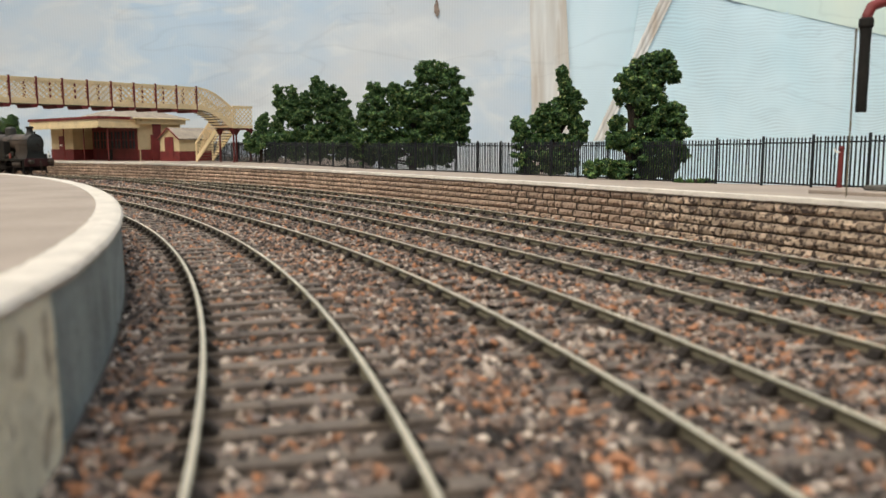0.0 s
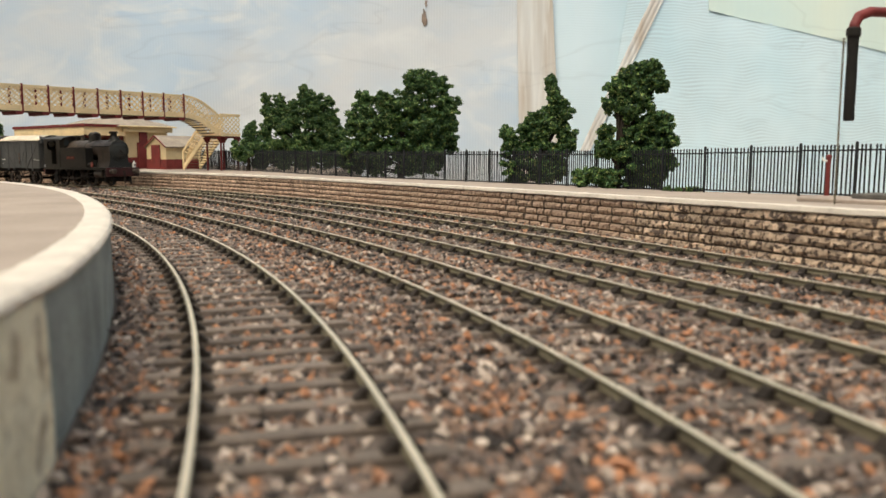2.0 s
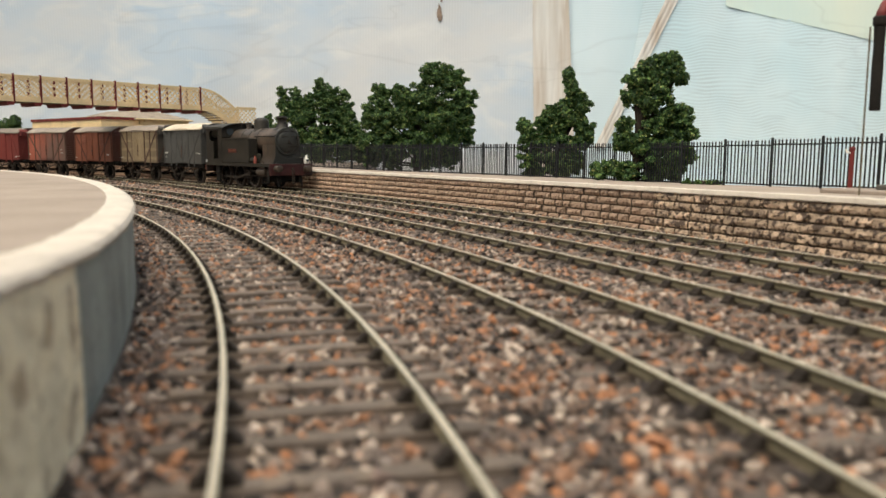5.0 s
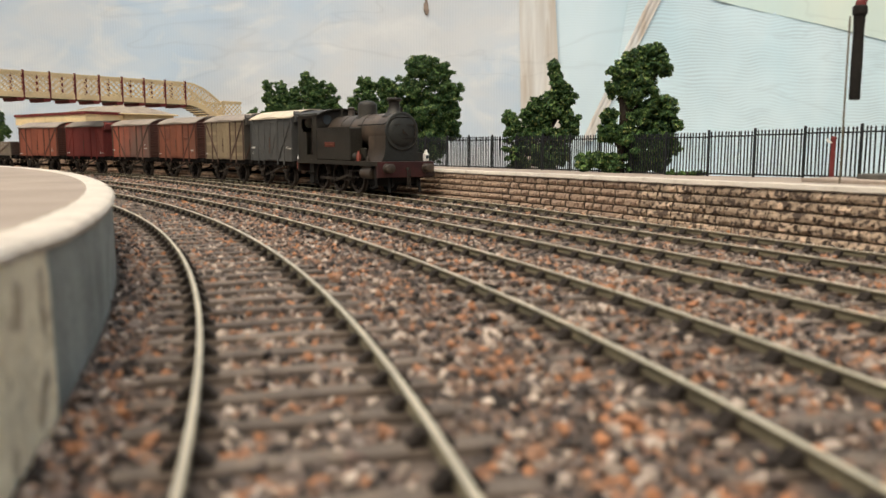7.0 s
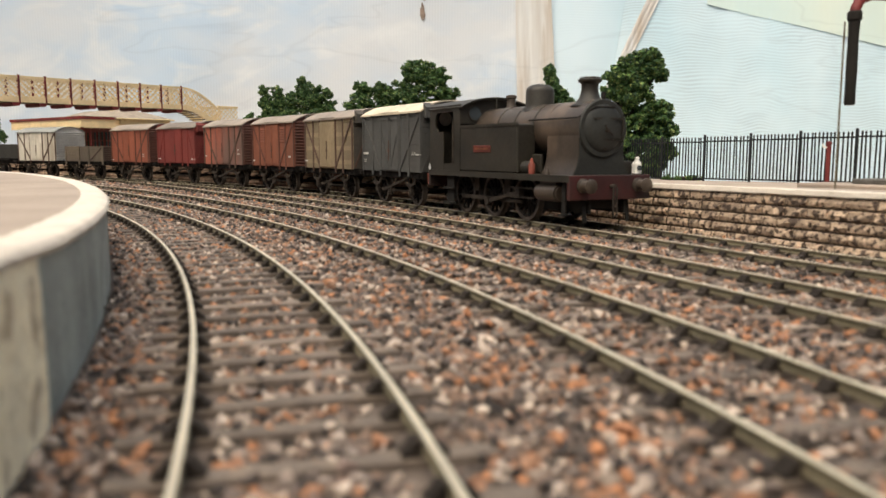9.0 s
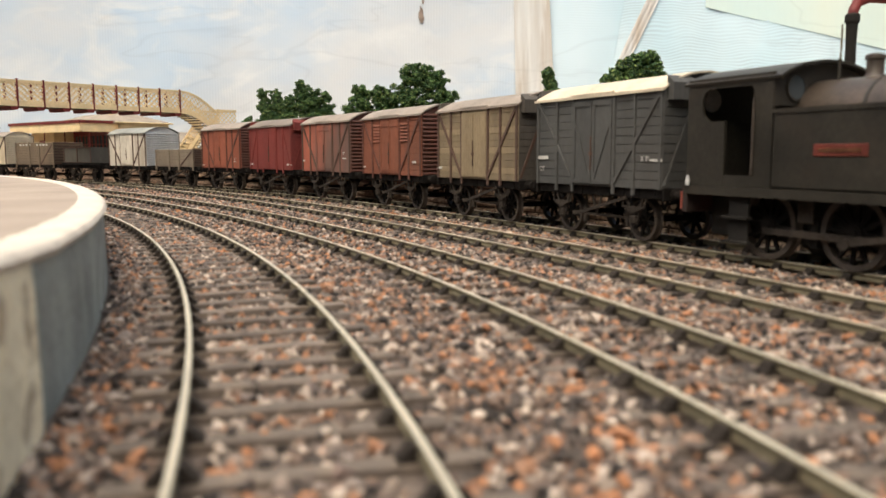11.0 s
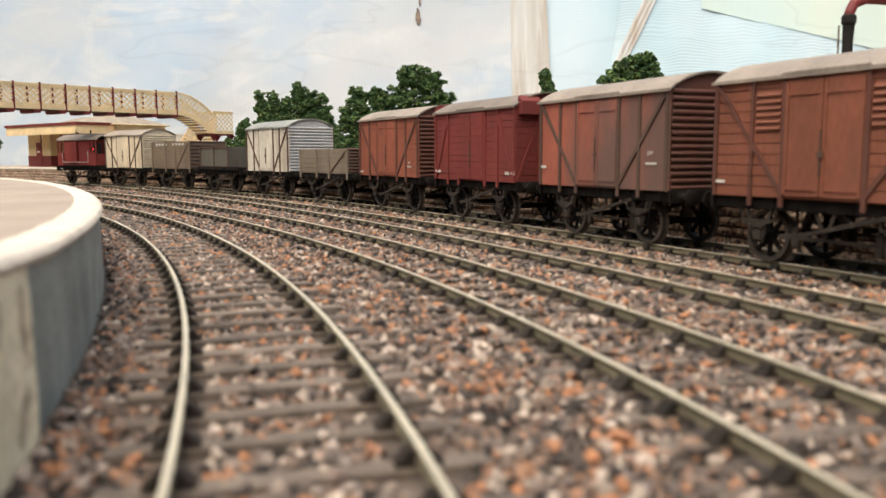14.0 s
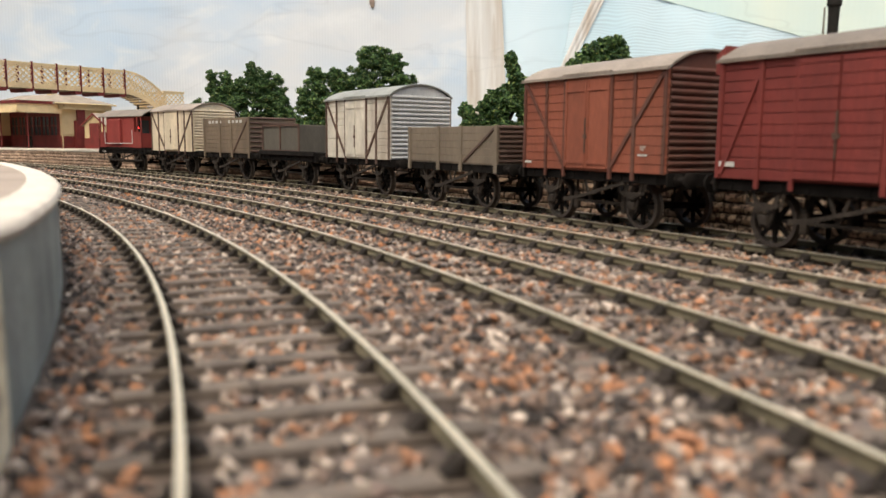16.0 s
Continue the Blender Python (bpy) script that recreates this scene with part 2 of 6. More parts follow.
# ---- plan: four curved tracks and the platform edge, by start, heading and curvature ----
LINES = [
    (-29.392, 0.31983, 0.0011517, -2.852e-06, 1.0065e-08, -63, 346.5),
    (22.148, 0.32521, 0.0013707, -4.5958e-06, 6.3182e-09, -63, 525),
    (69.102, 0.36258, 0.00078586, -1.0809e-06, -6.2029e-10, -42, 441),
    (120.99, 0.46557, -0.00051077, 6.0416e-06, -7.1132e-09, -42, 588),
    (182.09, 0.52232, 0.00021072, -4.3026e-07, 1.1383e-09, -42, 735),
]
Y0 = 126.0
S_AXIS = np.arange(-500, 2001, 1.0)


def curve_table(x0, th, k0, k1, k2, lo, hi, bend=0.0):
    c = np.clip(S_AXIS, lo, hi)
    k = k0 + k1 * c + k2 * c * c + bend * np.clip((S_AXIS - 480) / 60, 0, 1)
    h = np.concatenate([[0], np.cumsum((k[1:] + k[:-1]) / 2)])
    h = h - h[500] + th
    mid = (h[1:] + h[:-1]) / 2
    x = np.concatenate([[0], np.cumsum(-np.sin(mid))])
    y = np.concatenate([[0], np.cumsum(np.cos(mid))])
    return x - x[500] + x0, y - y[500] + Y0, h


TABLES = [curve_table(*row, 0.0004 if i else 0.0) for i, row in enumerate(LINES)]


def near_lift(s):
    """The other platform climbs towards its near end."""
    return float(np.interp(s, (-66, -28, 33, 150, 400), (4.2, 2.6, 1.8, 1.0, 0.6)))


def lift_at(s):
    """The platform climbs slightly towards the near end."""
    return float(np.interp(s, (110, 300), (1.6, 0.0)))


# the platform edge closes up to the near end of its track
shrink = 1 - np.interp(S_AXIS, (110, 300), (1.6, 0.0)) / 15.9
ex, ey = TABLES[4][0] * shrink, TABLES[4][1] * shrink
TABLES[4] = (ex, ey, np.arctan2(-np.gradient(ex), np.gradient(ey)))
GAUGE = [20.2, 18.9, 17.6, 18.0]


def on_line(i, s, off=0.0):
    """The point off millimetres to the right of line i at s, and the heading there."""
    x, y, h = (np.interp(s, S_AXIS, a) for a in TABLES[i])
    return float(x + off * math.cos(h)), float(y + off * math.sin(h)), float(h)


def sweep(bm, i, s0, s1, profile, step=8.0, off=0.0, caps=True):
    """Carries a closed (offset, z) profile along line i."""
    ss = np.linspace(s0, s1, max(2, int((s1 - s0) / step)))
    rings = []
    for s in ss:
        x, y, h = on_line(i, s)
        up = lift_at(s) if i == 4 else near_lift(s) if i == 0 else 0.0
        rings.append([bm.verts.new((x + (o + off) * math.cos(h), y + (o + off) * math.sin(h), z + (up if z > 5 else 0))) for o, z in profile])
    n = len(profile)
    for a, b in zip(rings, rings[1:]):
        for j in range(n):
            bm.faces.new((a[j], a[(j + 1) % n], b[(j + 1) % n], b[j]))
    if caps:
        bm.faces.new(rings[0])
        bm.faces.new(rings[-1][::-1])
    bmesh.ops.recalc_face_normals(bm, faces=bm.faces)


def roughen(bm, amount, grain):
    """Pushes the vertices about by a steady noise, for hand-plastered edges."""
    for v in bm.verts:
        v.co += amount * (noise.noise_vector(v.co * grain) + 0.6 * noise.noise_vector(v.co * grain * 2.7))


ZP = 12.8        # platform height over rail level
BED = -3.0       # ballast level
FENCE_LINE = [(330, 70), (175, 290), (149, 336), (126, 380), (72, 462), (10, 545), (-110, 690), (-215, 830), (-330, 985), (-520, 1180)]


def fence_at(u):
    """A point on the fence line, u running from 0 to its last knot, with its direction."""
    k = min(int(u), len(FENCE_LINE) - 2)
    f = u - k
    p = [Vector((*FENCE_LINE[max(0, min(len(FENCE_LINE) - 1, k + d))], 0)) for d in (-1, 0, 1, 2)]
    q = 0.5 * ((2 * p[1]) + (p[2] - p[0]) * f + (2 * p[0] - 5 * p[1] + 4 * p[2] - p[3]) * f * f + (3 * p[1] - p[0] - 3 * p[2] + p[3]) * f ** 3)
    return q


def fall_at(y):
    """How much of the platform's backward fall is left at y."""
    return float(np.interp(y, (300, 400, 620, 780), (0.1, 1.0, 1.0, 0.0)))


# ---- large structure ----
floor = thing("floor", "bare earth floor under the layout", "floor", kind="structure")
bm = bmesh.new()
box(bm, -6000, 6000, -5000, 6000, -960, -900)
part("floor_slab", bm, M_FLOOR, floor)

ground = thing("ground", "flat trackbed of brown ballast and ash", "ground", kind="structure")
bm = bmesh.new()
outline = [on_line(4, s, 2.0)[:2] for s in range(-480, 1400, 20)] + [(-1300, 1400), (-1300, -500), (320, -500)]
vs = [bm.verts.new((x, y, BED)) for x, y in outline]
face = bm.faces.new(vs)
ext = bmesh.ops.extrude_face_region(bm, geom=[face])
bmesh.ops.translate(bm, verts=[g for g in ext["geom"] if isinstance(g, bmesh.types.BMVert)], vec=(0, 0, -22))
bmesh.ops.recalc_face_normals(bm, faces=bm.faces)
bmesh.ops.triangulate(bm, faces=[f for f in bm.faces if len(f.verts) > 4])
part("trackbed", bm, M_BED, ground)


def strip(bm, near, far, z0, z1, lifts=None, falls=None):
    """A slab between two runs of points of equal count."""
    n = len(near)
    lifts, falls = lifts or [0.0] * n, falls or [0.0] * n
    rows = [[bm.verts.new((x, y, z + (up if k == 0 else -down if k == 1 else 0))) for (x, y), up, down in zip(run, lifts, falls)] for k, (run, z) in enumerate(((near, z1), (far, z1), (far, z0), (near, z0)))]
    for a, b in zip(rows, rows[1:] + rows[:1]):
        for i in range(n - 1):
            bm.faces.new((a[i], a[i + 1], b[i + 1], b[i]))
    bm.faces.new([r[0] for r in rows])
    bm.faces.new([r[-1] for r in rows][::-1])
    bmesh.ops.recalc_face_normals(bm, faces=bm.faces)


platform = thing("platform_main", "curved station platform with rock-faced stone wall and cream edge", "platform", kind="structure")
N = 80
ss = np.linspace(-420, 1350, N)
edge_in = [on_line(4, s, 2.6)[:2] for s in ss]
us = np.linspace(0, len(FENCE_LINE) - 1.001, N)
back = []
for u in us:
    q, q2 = fence_at(u), fence_at(u + 0.01 if u < len(FENCE_LINE) - 1.1 else u - 0.01)
    d = (q2 - q).normalized() * (1 if u < len(FENCE_LINE) - 1.1 else -1)
    w = 16.0 + (150.0 if q.y > 700 else 0) * min(1, max(0, (q.y - 700) / 150))
    back.append((q.x + d.y * w, q.y - d.x * w))
bm = bmesh.new()
strip(bm, edge_in, back, -20, ZP - 0.05, [lift_at(s) for s in ss], [2.2 * fall_at(y) for _, y in back])
part("platform_surface", bm, M_PLATFORM, platform)
bm = bmesh.new()
sweep(bm, 4, -420, 1350, [(-0.6, ZP - 1.6), (-0.9, ZP - 1.2), (-0.6, ZP + 0.1), (0, ZP + 0.3), (2.8, ZP + 0.25), (4.4, ZP - 0.3), (4.4, ZP - 1.6)], 4)
roughen(bm, 0.16, 0.21)
part("platform_edge", bm, M_EDGE, platform, "worn cream painted platform edge")
bm = bmesh.new()
sweep(bm, 4, -420, 1350, [(0.5, -6), (0.5, ZP - 1.5), (9.0, ZP - 1.5), (9.0, -6)], 8)
part("mortar_core", bm, M_MORTAR, platform)

platform_left = thing("platform_near", "curved platform with sandy top, cream edge and plain wall", "platform", kind="structure")
PL = -24.2
bm = bmesh.new()
sl = np.linspace(-260, 900, 90)
strip(bm, [on_line(0, s, PL - 6)[:2] for s in sl], [(min(-700, on_line(0, s, PL)[0] - 60), -300 + 700 * (s + 260) / 1160) for s in sl], -6, ZP - 0.05, [near_lift(s) for s in sl])
part("platform_surface", bm, M_PLATFORM, platform_left)
bm = bmesh.new()
sweep(bm, 0, -260, 900, [(PL - 6.2, ZP - 1.4), (PL - 6.0, ZP + 0.1), (PL - 3.4, ZP + 0.2), (PL - 1.3, ZP + 0.12), (PL - 0.3, ZP - 0.2), (PL + 0.15, ZP - 0.8), (PL - 0.1, ZP - 1.5)], 2.2)
roughen(bm, 0.22, 0.32)
part("platform_edge", bm, M_EDGE, platform_left, "thick cream painted edge with chipped lip")
bm = bmesh.new()
sweep(bm, 0, -43, 900, [(PL - 7, -6), (PL - 7, ZP - 1.4), (PL - 0.5, ZP - 1.4), (PL - 0.45, 8), (PL - 0.4, 4), (PL - 0.35, 0), (PL - 0.3, -6)], 3)
roughen(bm, 0.16, 0.24)
part("wall", bm, M_GREYWALL, platform_left, "plain grey painted wall")
bm = bmesh.new()
sweep(bm, 0, -260, -42, [(PL - 7, -6), (PL - 7, ZP - 1.4), (PL - 0.2, ZP - 1.4), (PL - 0.05, 8), (PL + 0.05, 4), (PL + 0.15, 0), (PL + 0.3, -6)], 2.5)
roughen(bm, 0.3, 0.3)
part("wall", bm, M_CREAMWALL, platform_left, "rough cream plaster wall")


# ---- hanging sheets behind the layout ----
def sheet_material(name, colour, second, weave, strength, cloud=1.7, stretch=(1, 1, 0.6), third=None):
    m = bpy.data.materials.new(name)
    m.use_nodes = True
    n, l = m.node_tree.nodes, m.node_tree.links
    b = n["Principled BSDF"]
    co = n.new("ShaderNodeTexCoord")
    n1 = n.new("ShaderNodeTexNoise")
    n1.inputs["Scale"].default_value, n1.inputs["Detail"].default_value = cloud, 6
    mp = n.new("ShaderNodeMapping")
    mp.inputs["Scale"].default_value = stretch
    l.new(co.outputs["Object"], mp.inputs[0])
    l.new(mp.outputs[0], n1.inputs[0])
    mr = n.new("ShaderNodeMapRange")
    mr.inputs[1].default_value, mr.inputs[2].default_value = 0.38, 0.62
    l.new(n1.outputs[0], mr.inputs[0])
    mx = n.new("ShaderNodeMix")
    mx.data_type = "RGBA"
    mx.inputs[6].default_value, mx.inputs[7].default_value = (*colour, 1), (*second, 1)
    l.new(mr.outputs[0], mx.inputs[0])
    base = mx.outputs[2]
    if third:
        n3 = n.new("ShaderNodeTexNoise")
        n3.inputs["Scale"].default_value, n3.inputs["Detail"].default_value = cloud * 2.7, 8
        n3.inputs["Distortion"].default_value = 0.8
        l.new(mp.outputs[0], n3.inputs[0])
        m3 = n.new("ShaderNodeMapRange")
        m3.inputs[1].default_value, m3.inputs[2].default_value, m3.inputs[4].default_value = 0.5, 0.68, 0.8
        l.new(n3.outputs[0], m3.inputs[0])
        x3 = n.new("ShaderNodeMix")
        x3.data_type = "RGBA"
        l.new(m3.outputs[0], x3.inputs[0])
        l.new(base, x3.inputs[6])
        x3.inputs[7].default_value = (*third, 1)
        base = x3.outputs[2]
    wv = n.new("ShaderNodeTexWave")
    wv.bands_direction = weave[0]
    wv.inputs["Scale"].default_value, wv.inputs["Distortion"].default_value, wv.inputs["Detail"].default_value, wv.inputs["Detail Scale"].default_value = weave[1], weave[2], 1, weave[3]
    l.new(co.outputs["Object"], wv.inputs[0])
    wr = n.new("ShaderNodeMapRange")
    wr.inputs[3].default_value, wr.inputs[4].default_value = 1 + strength * 0.3, 1 - strength
    worn = n.new("ShaderNodeTexNoise")
    worn.inputs["Scale"].default_value = 9
    l.new(co.outputs["Object"], worn.inputs[0])
    wear = n.new("ShaderNodeMapRange")
    wear.inputs[1].default_value, wear.inputs[2].default_value, wear.inputs[3].default_value = 0.35, 0.65, 0.25
    l.new(worn.outputs[0], wear.inputs[0])
    wm = n.new("ShaderNodeMath")
    wm.operation = "MULTIPLY"
    l.new(wv.outputs["Fac"], wm.inputs[0])
    l.new(wear.outputs[0], wm.inputs[1])
    l.new(wm.outputs[0], wr.inputs[0])
    vm = n.new("ShaderNodeVectorMath")
    vm.operation = "SCALE"
    # thin wandering dark lines: painted shade of creases where the cloth was folded
    nf = n.new("ShaderNodeTexNoise")
    nf.inputs["Scale"].default_value, nf.inputs["Detail"].default_value, nf.inputs["Distortion"].default_value = 2.4, 3, 0.5
    mf = n.new("ShaderNodeMapping")
    mf.inputs["Scale"].default_value = (0.7, 1, 2.6)
    mf.inputs["Rotation"].default_value = (0, 0.2, 0)
    l.new(co.outputs["Object"], mf.inputs[0])
    l.new(mf.outputs[0], nf.inputs[0])
    sub, ab, fold, both = (n.new("ShaderNodeMath") for _ in range(4))
    sub.operation, ab.operation, fold.operation, both.operation = "SUBTRACT", "ABSOLUTE", "MINIMUM", "MULTIPLY"
    sub.inputs[1].default_value = 0.5
    l.new(nf.outputs[0], sub.inputs[0])
    l.new(sub.outputs[0], ab.inputs[0])
    fr = n.new("ShaderNodeMapRange")
    fr.inputs[2].default_value, fr.inputs[3].default_value, fr.inputs[4].default_value = 0.014, 0.93, 1.0
    l.new(ab.outputs[0], fr.inputs[0])
    l.new(fr.outputs[0], fold.inputs[0])
    fold.inputs[1].default_value = 1.0
    l.new(fold.outputs[0], both.inputs[0])
    l.new(wr.outputs[0], both.inputs[1])
    l.new(base, vm.inputs[0])
    l.new(both.outputs[0], vm.inputs["Scale"])
    l.new(vm.outputs[0], b.inputs["Base Color"])
    b.inputs["Roughness"].default_value = 0.6
    bp = n.new("ShaderNodeBump")
    bp.inputs["Strength"].default_value, bp.inputs["Distance"].default_value = 0.5, 0.012
    l.new(n1.outputs[0], bp.inputs["Height"])
    l.new(bp.outputs[0], b.inputs["Normal"])
    return m


M_SHEET_L = sheet_material("pale_painted_sheet", (0.685, 0.69, 0.69), (0.52, 0.625, 0.725), ("X", 46, 1.5, 0.3), 0.06, 2.6, (1, 1, 1.6), (0.77, 0.77, 0.755))
M_SHEET_M = sheet_material("pale_aqua_sheet", (0.62, 0.775, 0.83), (0.74, 0.835, 0.87), ("Z", 50, 6.0, 0.3), 0.04, 3.0, (1, 1, 0.3))
M_SHEET_R = sheet_material("aqua_woven_mesh", (0.56, 0.76, 0.83), (0.74, 0.85, 0.88), ("Z", 42, 16.0, 0.25), 0.17, 2.2)
M_SHEET_C = sheet_material("cream_sheet", (0.76, 0.82, 0.70), (0.66, 0.80, 0.75), ("X", 20, 4.0, 0.3), 0.008, 3.0)
M_SEAM = sheet_material("tan_tape", (0.70, 0.68, 0.64), (0.55, 0.46, 0.37), ("Z", 12, 3.0, 0.3), 0.0, 14.0, (1.6, 1, 0.12), (0.76, 0.73, 0.68))
M_STAIN = material("rust_stain", (0.3, 0.22, 0.17), 0.9, scale=60, fine=300)
DEPTH = 2000.0


def sway(x, z):
    """How far the hanging cloth bellies at a place, the same for every sheet."""
    return 9.0 * (noise.noise((x * 0.006, z * 0.0025, 20)) + 0.5 * noise.noise((x * 0.02, z * 0.006, 3)))


def cloth(name, label, corners, mat, depth, pleat=0.0, nx=40, nz=24):
    """A hanging sheet between four corners (x, z): top left, top right, bottom right, bottom left."""
    top = thing(name, label, "sheet", kind="structure")
    bm = bmesh.new()
    tl, tr, br, bl = [Vector(c) for c in corners]
    grid = []
    for j in range(nz + 1):
        row = []
        for i in range(nx + 1):
            u, v = i / nx, j / nz
            p = tl.lerp(tr, u).lerp(bl.lerp(br, u), v)
            d = sway(p.x, p.y) + pleat * abs(math.sin(2.5 * math.pi * u))
            row.append(bm.verts.new((p.x, depth + d, p.y)))
        grid.append(row)
    for j in range(nz):
        for i in range(nx):
            bm.faces.new((grid[j + 1][i], grid[j + 1][i + 1], grid[j][i + 1], grid[j][i]))
    ext = bmesh.ops.extrude_face_region(bm, geom=list(bm.faces))
    bmesh.ops.translate(bm, verts=[g for g in ext["geom"] if isinstance(g, bmesh.types.BMVert)], vec=(0, 1.5, 0))
    part("cloth", bm, mat, top, smooth=True)
    return top


cloth("backdrop_1", "pale white and blue painted cloth sheet", [(-3200, 1500), (210, 1500), (210, -950), (-3200, -950)], M_SHEET_L, DEPTH + 8, 0, 90)
cloth("backdrop_2", "smooth pale aqua plastic sheet", [(195, 1500), (890, 1500), (520, -950), (280, -950)], M_SHEET_M, DEPTH + 12, 0)
cloth("backdrop_3", "aqua woven mesh sheet with wavy threads", [(520, 900), (3200, 900), (3200, -950), (250, -950)], M_SHEET_R, DEPTH + 4, 0, 60)
cloth("backdrop_4", "cream translucent sheet sagging across the top", [(560, 1500), (3200, 1500), (3200, -190), (645, 380)], M_SHEET_C, DEPTH + 2.4, 0)
cloth("trim_1", "tan tape seam between two sheets", [(150, 1500), (196, 1500), (286, 60), (212, -950)], M_SEAM, DEPTH + 4, -1, 20)
cloth("trim_2", "slanting tan tape seam", [(1000, 1500), (1045, 1500), (364, 40), (338, 40)], M_SEAM, DEPTH + 1, -1, 20)
for sx, sz, w, h in ((-48, 362, 8, 24), (-44, 396, 4, 8)):
    st = thing("backdrop_stain", "small rust brown stain on the painted sheet", "stain", kind="structure")
    bm = bmesh.new()
    lathe(bm, [(0.3, 0), (1, 0.02), (0.9, 1.4)], 19, Matrix.Translation((sx, DEPTH + 6 + sway(sx, sz), sz)) @ Matrix.Rotation(radians(90), 4, "X") @ Matrix.Diagonal((w, h, 1, 1)))
    for v in bm.verts:
        k = 0.8 + 0.6 * noise.noise((v.co.x * 0.25, 0, v.co.z * 0.12))
        v.co.x, v.co.z = sx + (v.co.x - sx) * k, sz + (v.co.z - sz) * k
    part("patch", bm, M_STAIN, st)

# unseen plain walls added round the layout to block low light, open to the sky above
M_BLOCKER = material("plain_light_blocker", (0.22, 0.20, 0.17), 0.9, scale=4, fine=60)
for name, box_mm in (("blocker_south", (-2300, 2300, -1720, -1700, -950, 1250)), ("blocker_west", (-2320, -2300, -1700, 2100, -950, 1250)), ("blocker_east", (2300, 2320, -1700, 2100, -950, 1250))):
    top = thing(name, "plain dull wall of the room", "wall", kind="structure")
    bm = bmesh.new()
    box(bm, *box_mm)
    part("blocker_panel", bm, M_BLOCKER, top)


# ---- tracks ----
SPACING = 9.4


def sleeper_mesh():
    bm = bmesh.new()
    box(bm, -17, 17, -1.35, 1.35, -3.3, -1.95, 0.15)
    return mesh_of(bm, M_SLEEPER)


def chair_mesh():
    bm = bmesh.new()
    box(bm, -2.2, 2.2, -1.05, 1.05, -1.98, -1.5, 0.1)
    prism(bm, [(-1.9, -1.6), (-0.45, -1.6), (-0.45, -0.5), (-1.0, -0.55)], -1.0, 1.0)
    prism(bm, [(1.9, -1.6), (0.45, -1.6), (0.45, -0.5), (1.0, -0.55)], -1.0, 1.0)
    return mesh_of(bm, M_CHAIR)


SLEEPER, CHAIR = sleeper_mesh(), chair_mesh()
TRACK_RUN = [(-120, 560), (-130, 760), (-150, 860), (-240, 1300)]


def railway_track(i):
    g = GAUGE[i] / 2
    s0, s1 = TRACK_RUN[i]
    top = thing("railway_track", "curved bullhead railway track with weathered timber sleepers", "track", group="tracks through the station")
    for side in (-1, 1):
        c = side * (g + 0.4)
        bm = bmesh.new()
        sweep(bm, i, s0, s1, [(c - 0.4, -1.6), (c + 0.4, -1.6), (c + 0.4, -1.25), (c + 0.15, -1.1), (c + 0.15, -0.6), (c + 0.4, -0.45), (c + 0.4, -0.12), (c - 0.4, -0.12), (c - 0.4, -0.45), (c - 0.15, -0.6), (c - 0.15, -1.1), (c - 0.4, -1.25)], 5)
        rail = part("rail", bm, M_RAILSIDE, top, "rust brown rail")
        bm = bmesh.new()
        sweep(bm, i, s0, s1, [(c - 0.38, -0.12), (c + 0.38, -0.12), (c + 0.36, -0.03), (c + 0.2, 0.0), (c - 0.2, 0.0), (c - 0.36, -0.03)], 5)
        part("rail_head", bm, M_RAILTOP, rail, "pale rubbed rail head")
    rng = random.Random(40 + i)
    s = s0 + 3
    while s < s1 - 2:
        x, y, h = on_line(i, s, rng.uniform(-0.5, 0.5))
        piece("sleeper", SLEEPER, top, mm(x, y, rng.uniform(-0.15, 0.1), 0, 0, math.degrees(h) + rng.uniform(-1.2, 1.2)))
        for side in (-1, 1):
            cx, cy, h = on_line(i, s, side * (g + 0.4))
            piece("chair", CHAIR, top, mm(cx, cy, 0, 0, 0, math.degrees(h)))
        s += SPACING + rng.uniform(-0.4, 0.4)
    return top


for track_no in range(4):
    railway_track(track_no)


def stones_from(points, radii, rng, squash=0.8):
    """Vertices and faces of small angular stones about the given points."""
    base = np.array([(1, 0, 0), (-1, 0, 0), (0, 1, 0), (0, -1, 0), (0, 0, 1), (0, 0, -1)], float)
    tri = np.array([(0, 2, 4), (2, 1, 4), (1, 3, 4), (3, 0, 4), (2, 0, 5), (1, 2, 5), (3, 1, 5), (0, 3, 5)])
    n = len(points)
    v = np.repeat(base[None], n, 0) + rng.uniform(-0.38, 0.38, (n, 6, 3))
    a = rng.uniform(0, 6.283, n)
    tilt = rng.uniform(-0.9, 0.9, n)
    c, s = np.cos(tilt)[:, None], np.sin(tilt)[:, None]
    v = np.stack([v[:, :, 0] * c - v[:, :, 2] * s, v[:, :, 1], v[:, :, 0] * s + v[:, :, 2] * c], 2)
    c, s = np.cos(a)[:, None], np.sin(a)[:, None]
    v = np.stack([v[:, :, 0] * c - v[:, :, 1] * s, v[:, :, 0] * s + v[:, :, 1] * c, v[:, :, 2] * squash], 2)
    v = v * radii[:, None, None] * rng.uniform(0.7, 1.3, (n, 1, 3)) + points[:, None, :]
    return v.reshape(-1, 3), (tri[None] + 6 * np.arange(n)[:, None, None]).reshape(-1, 3)


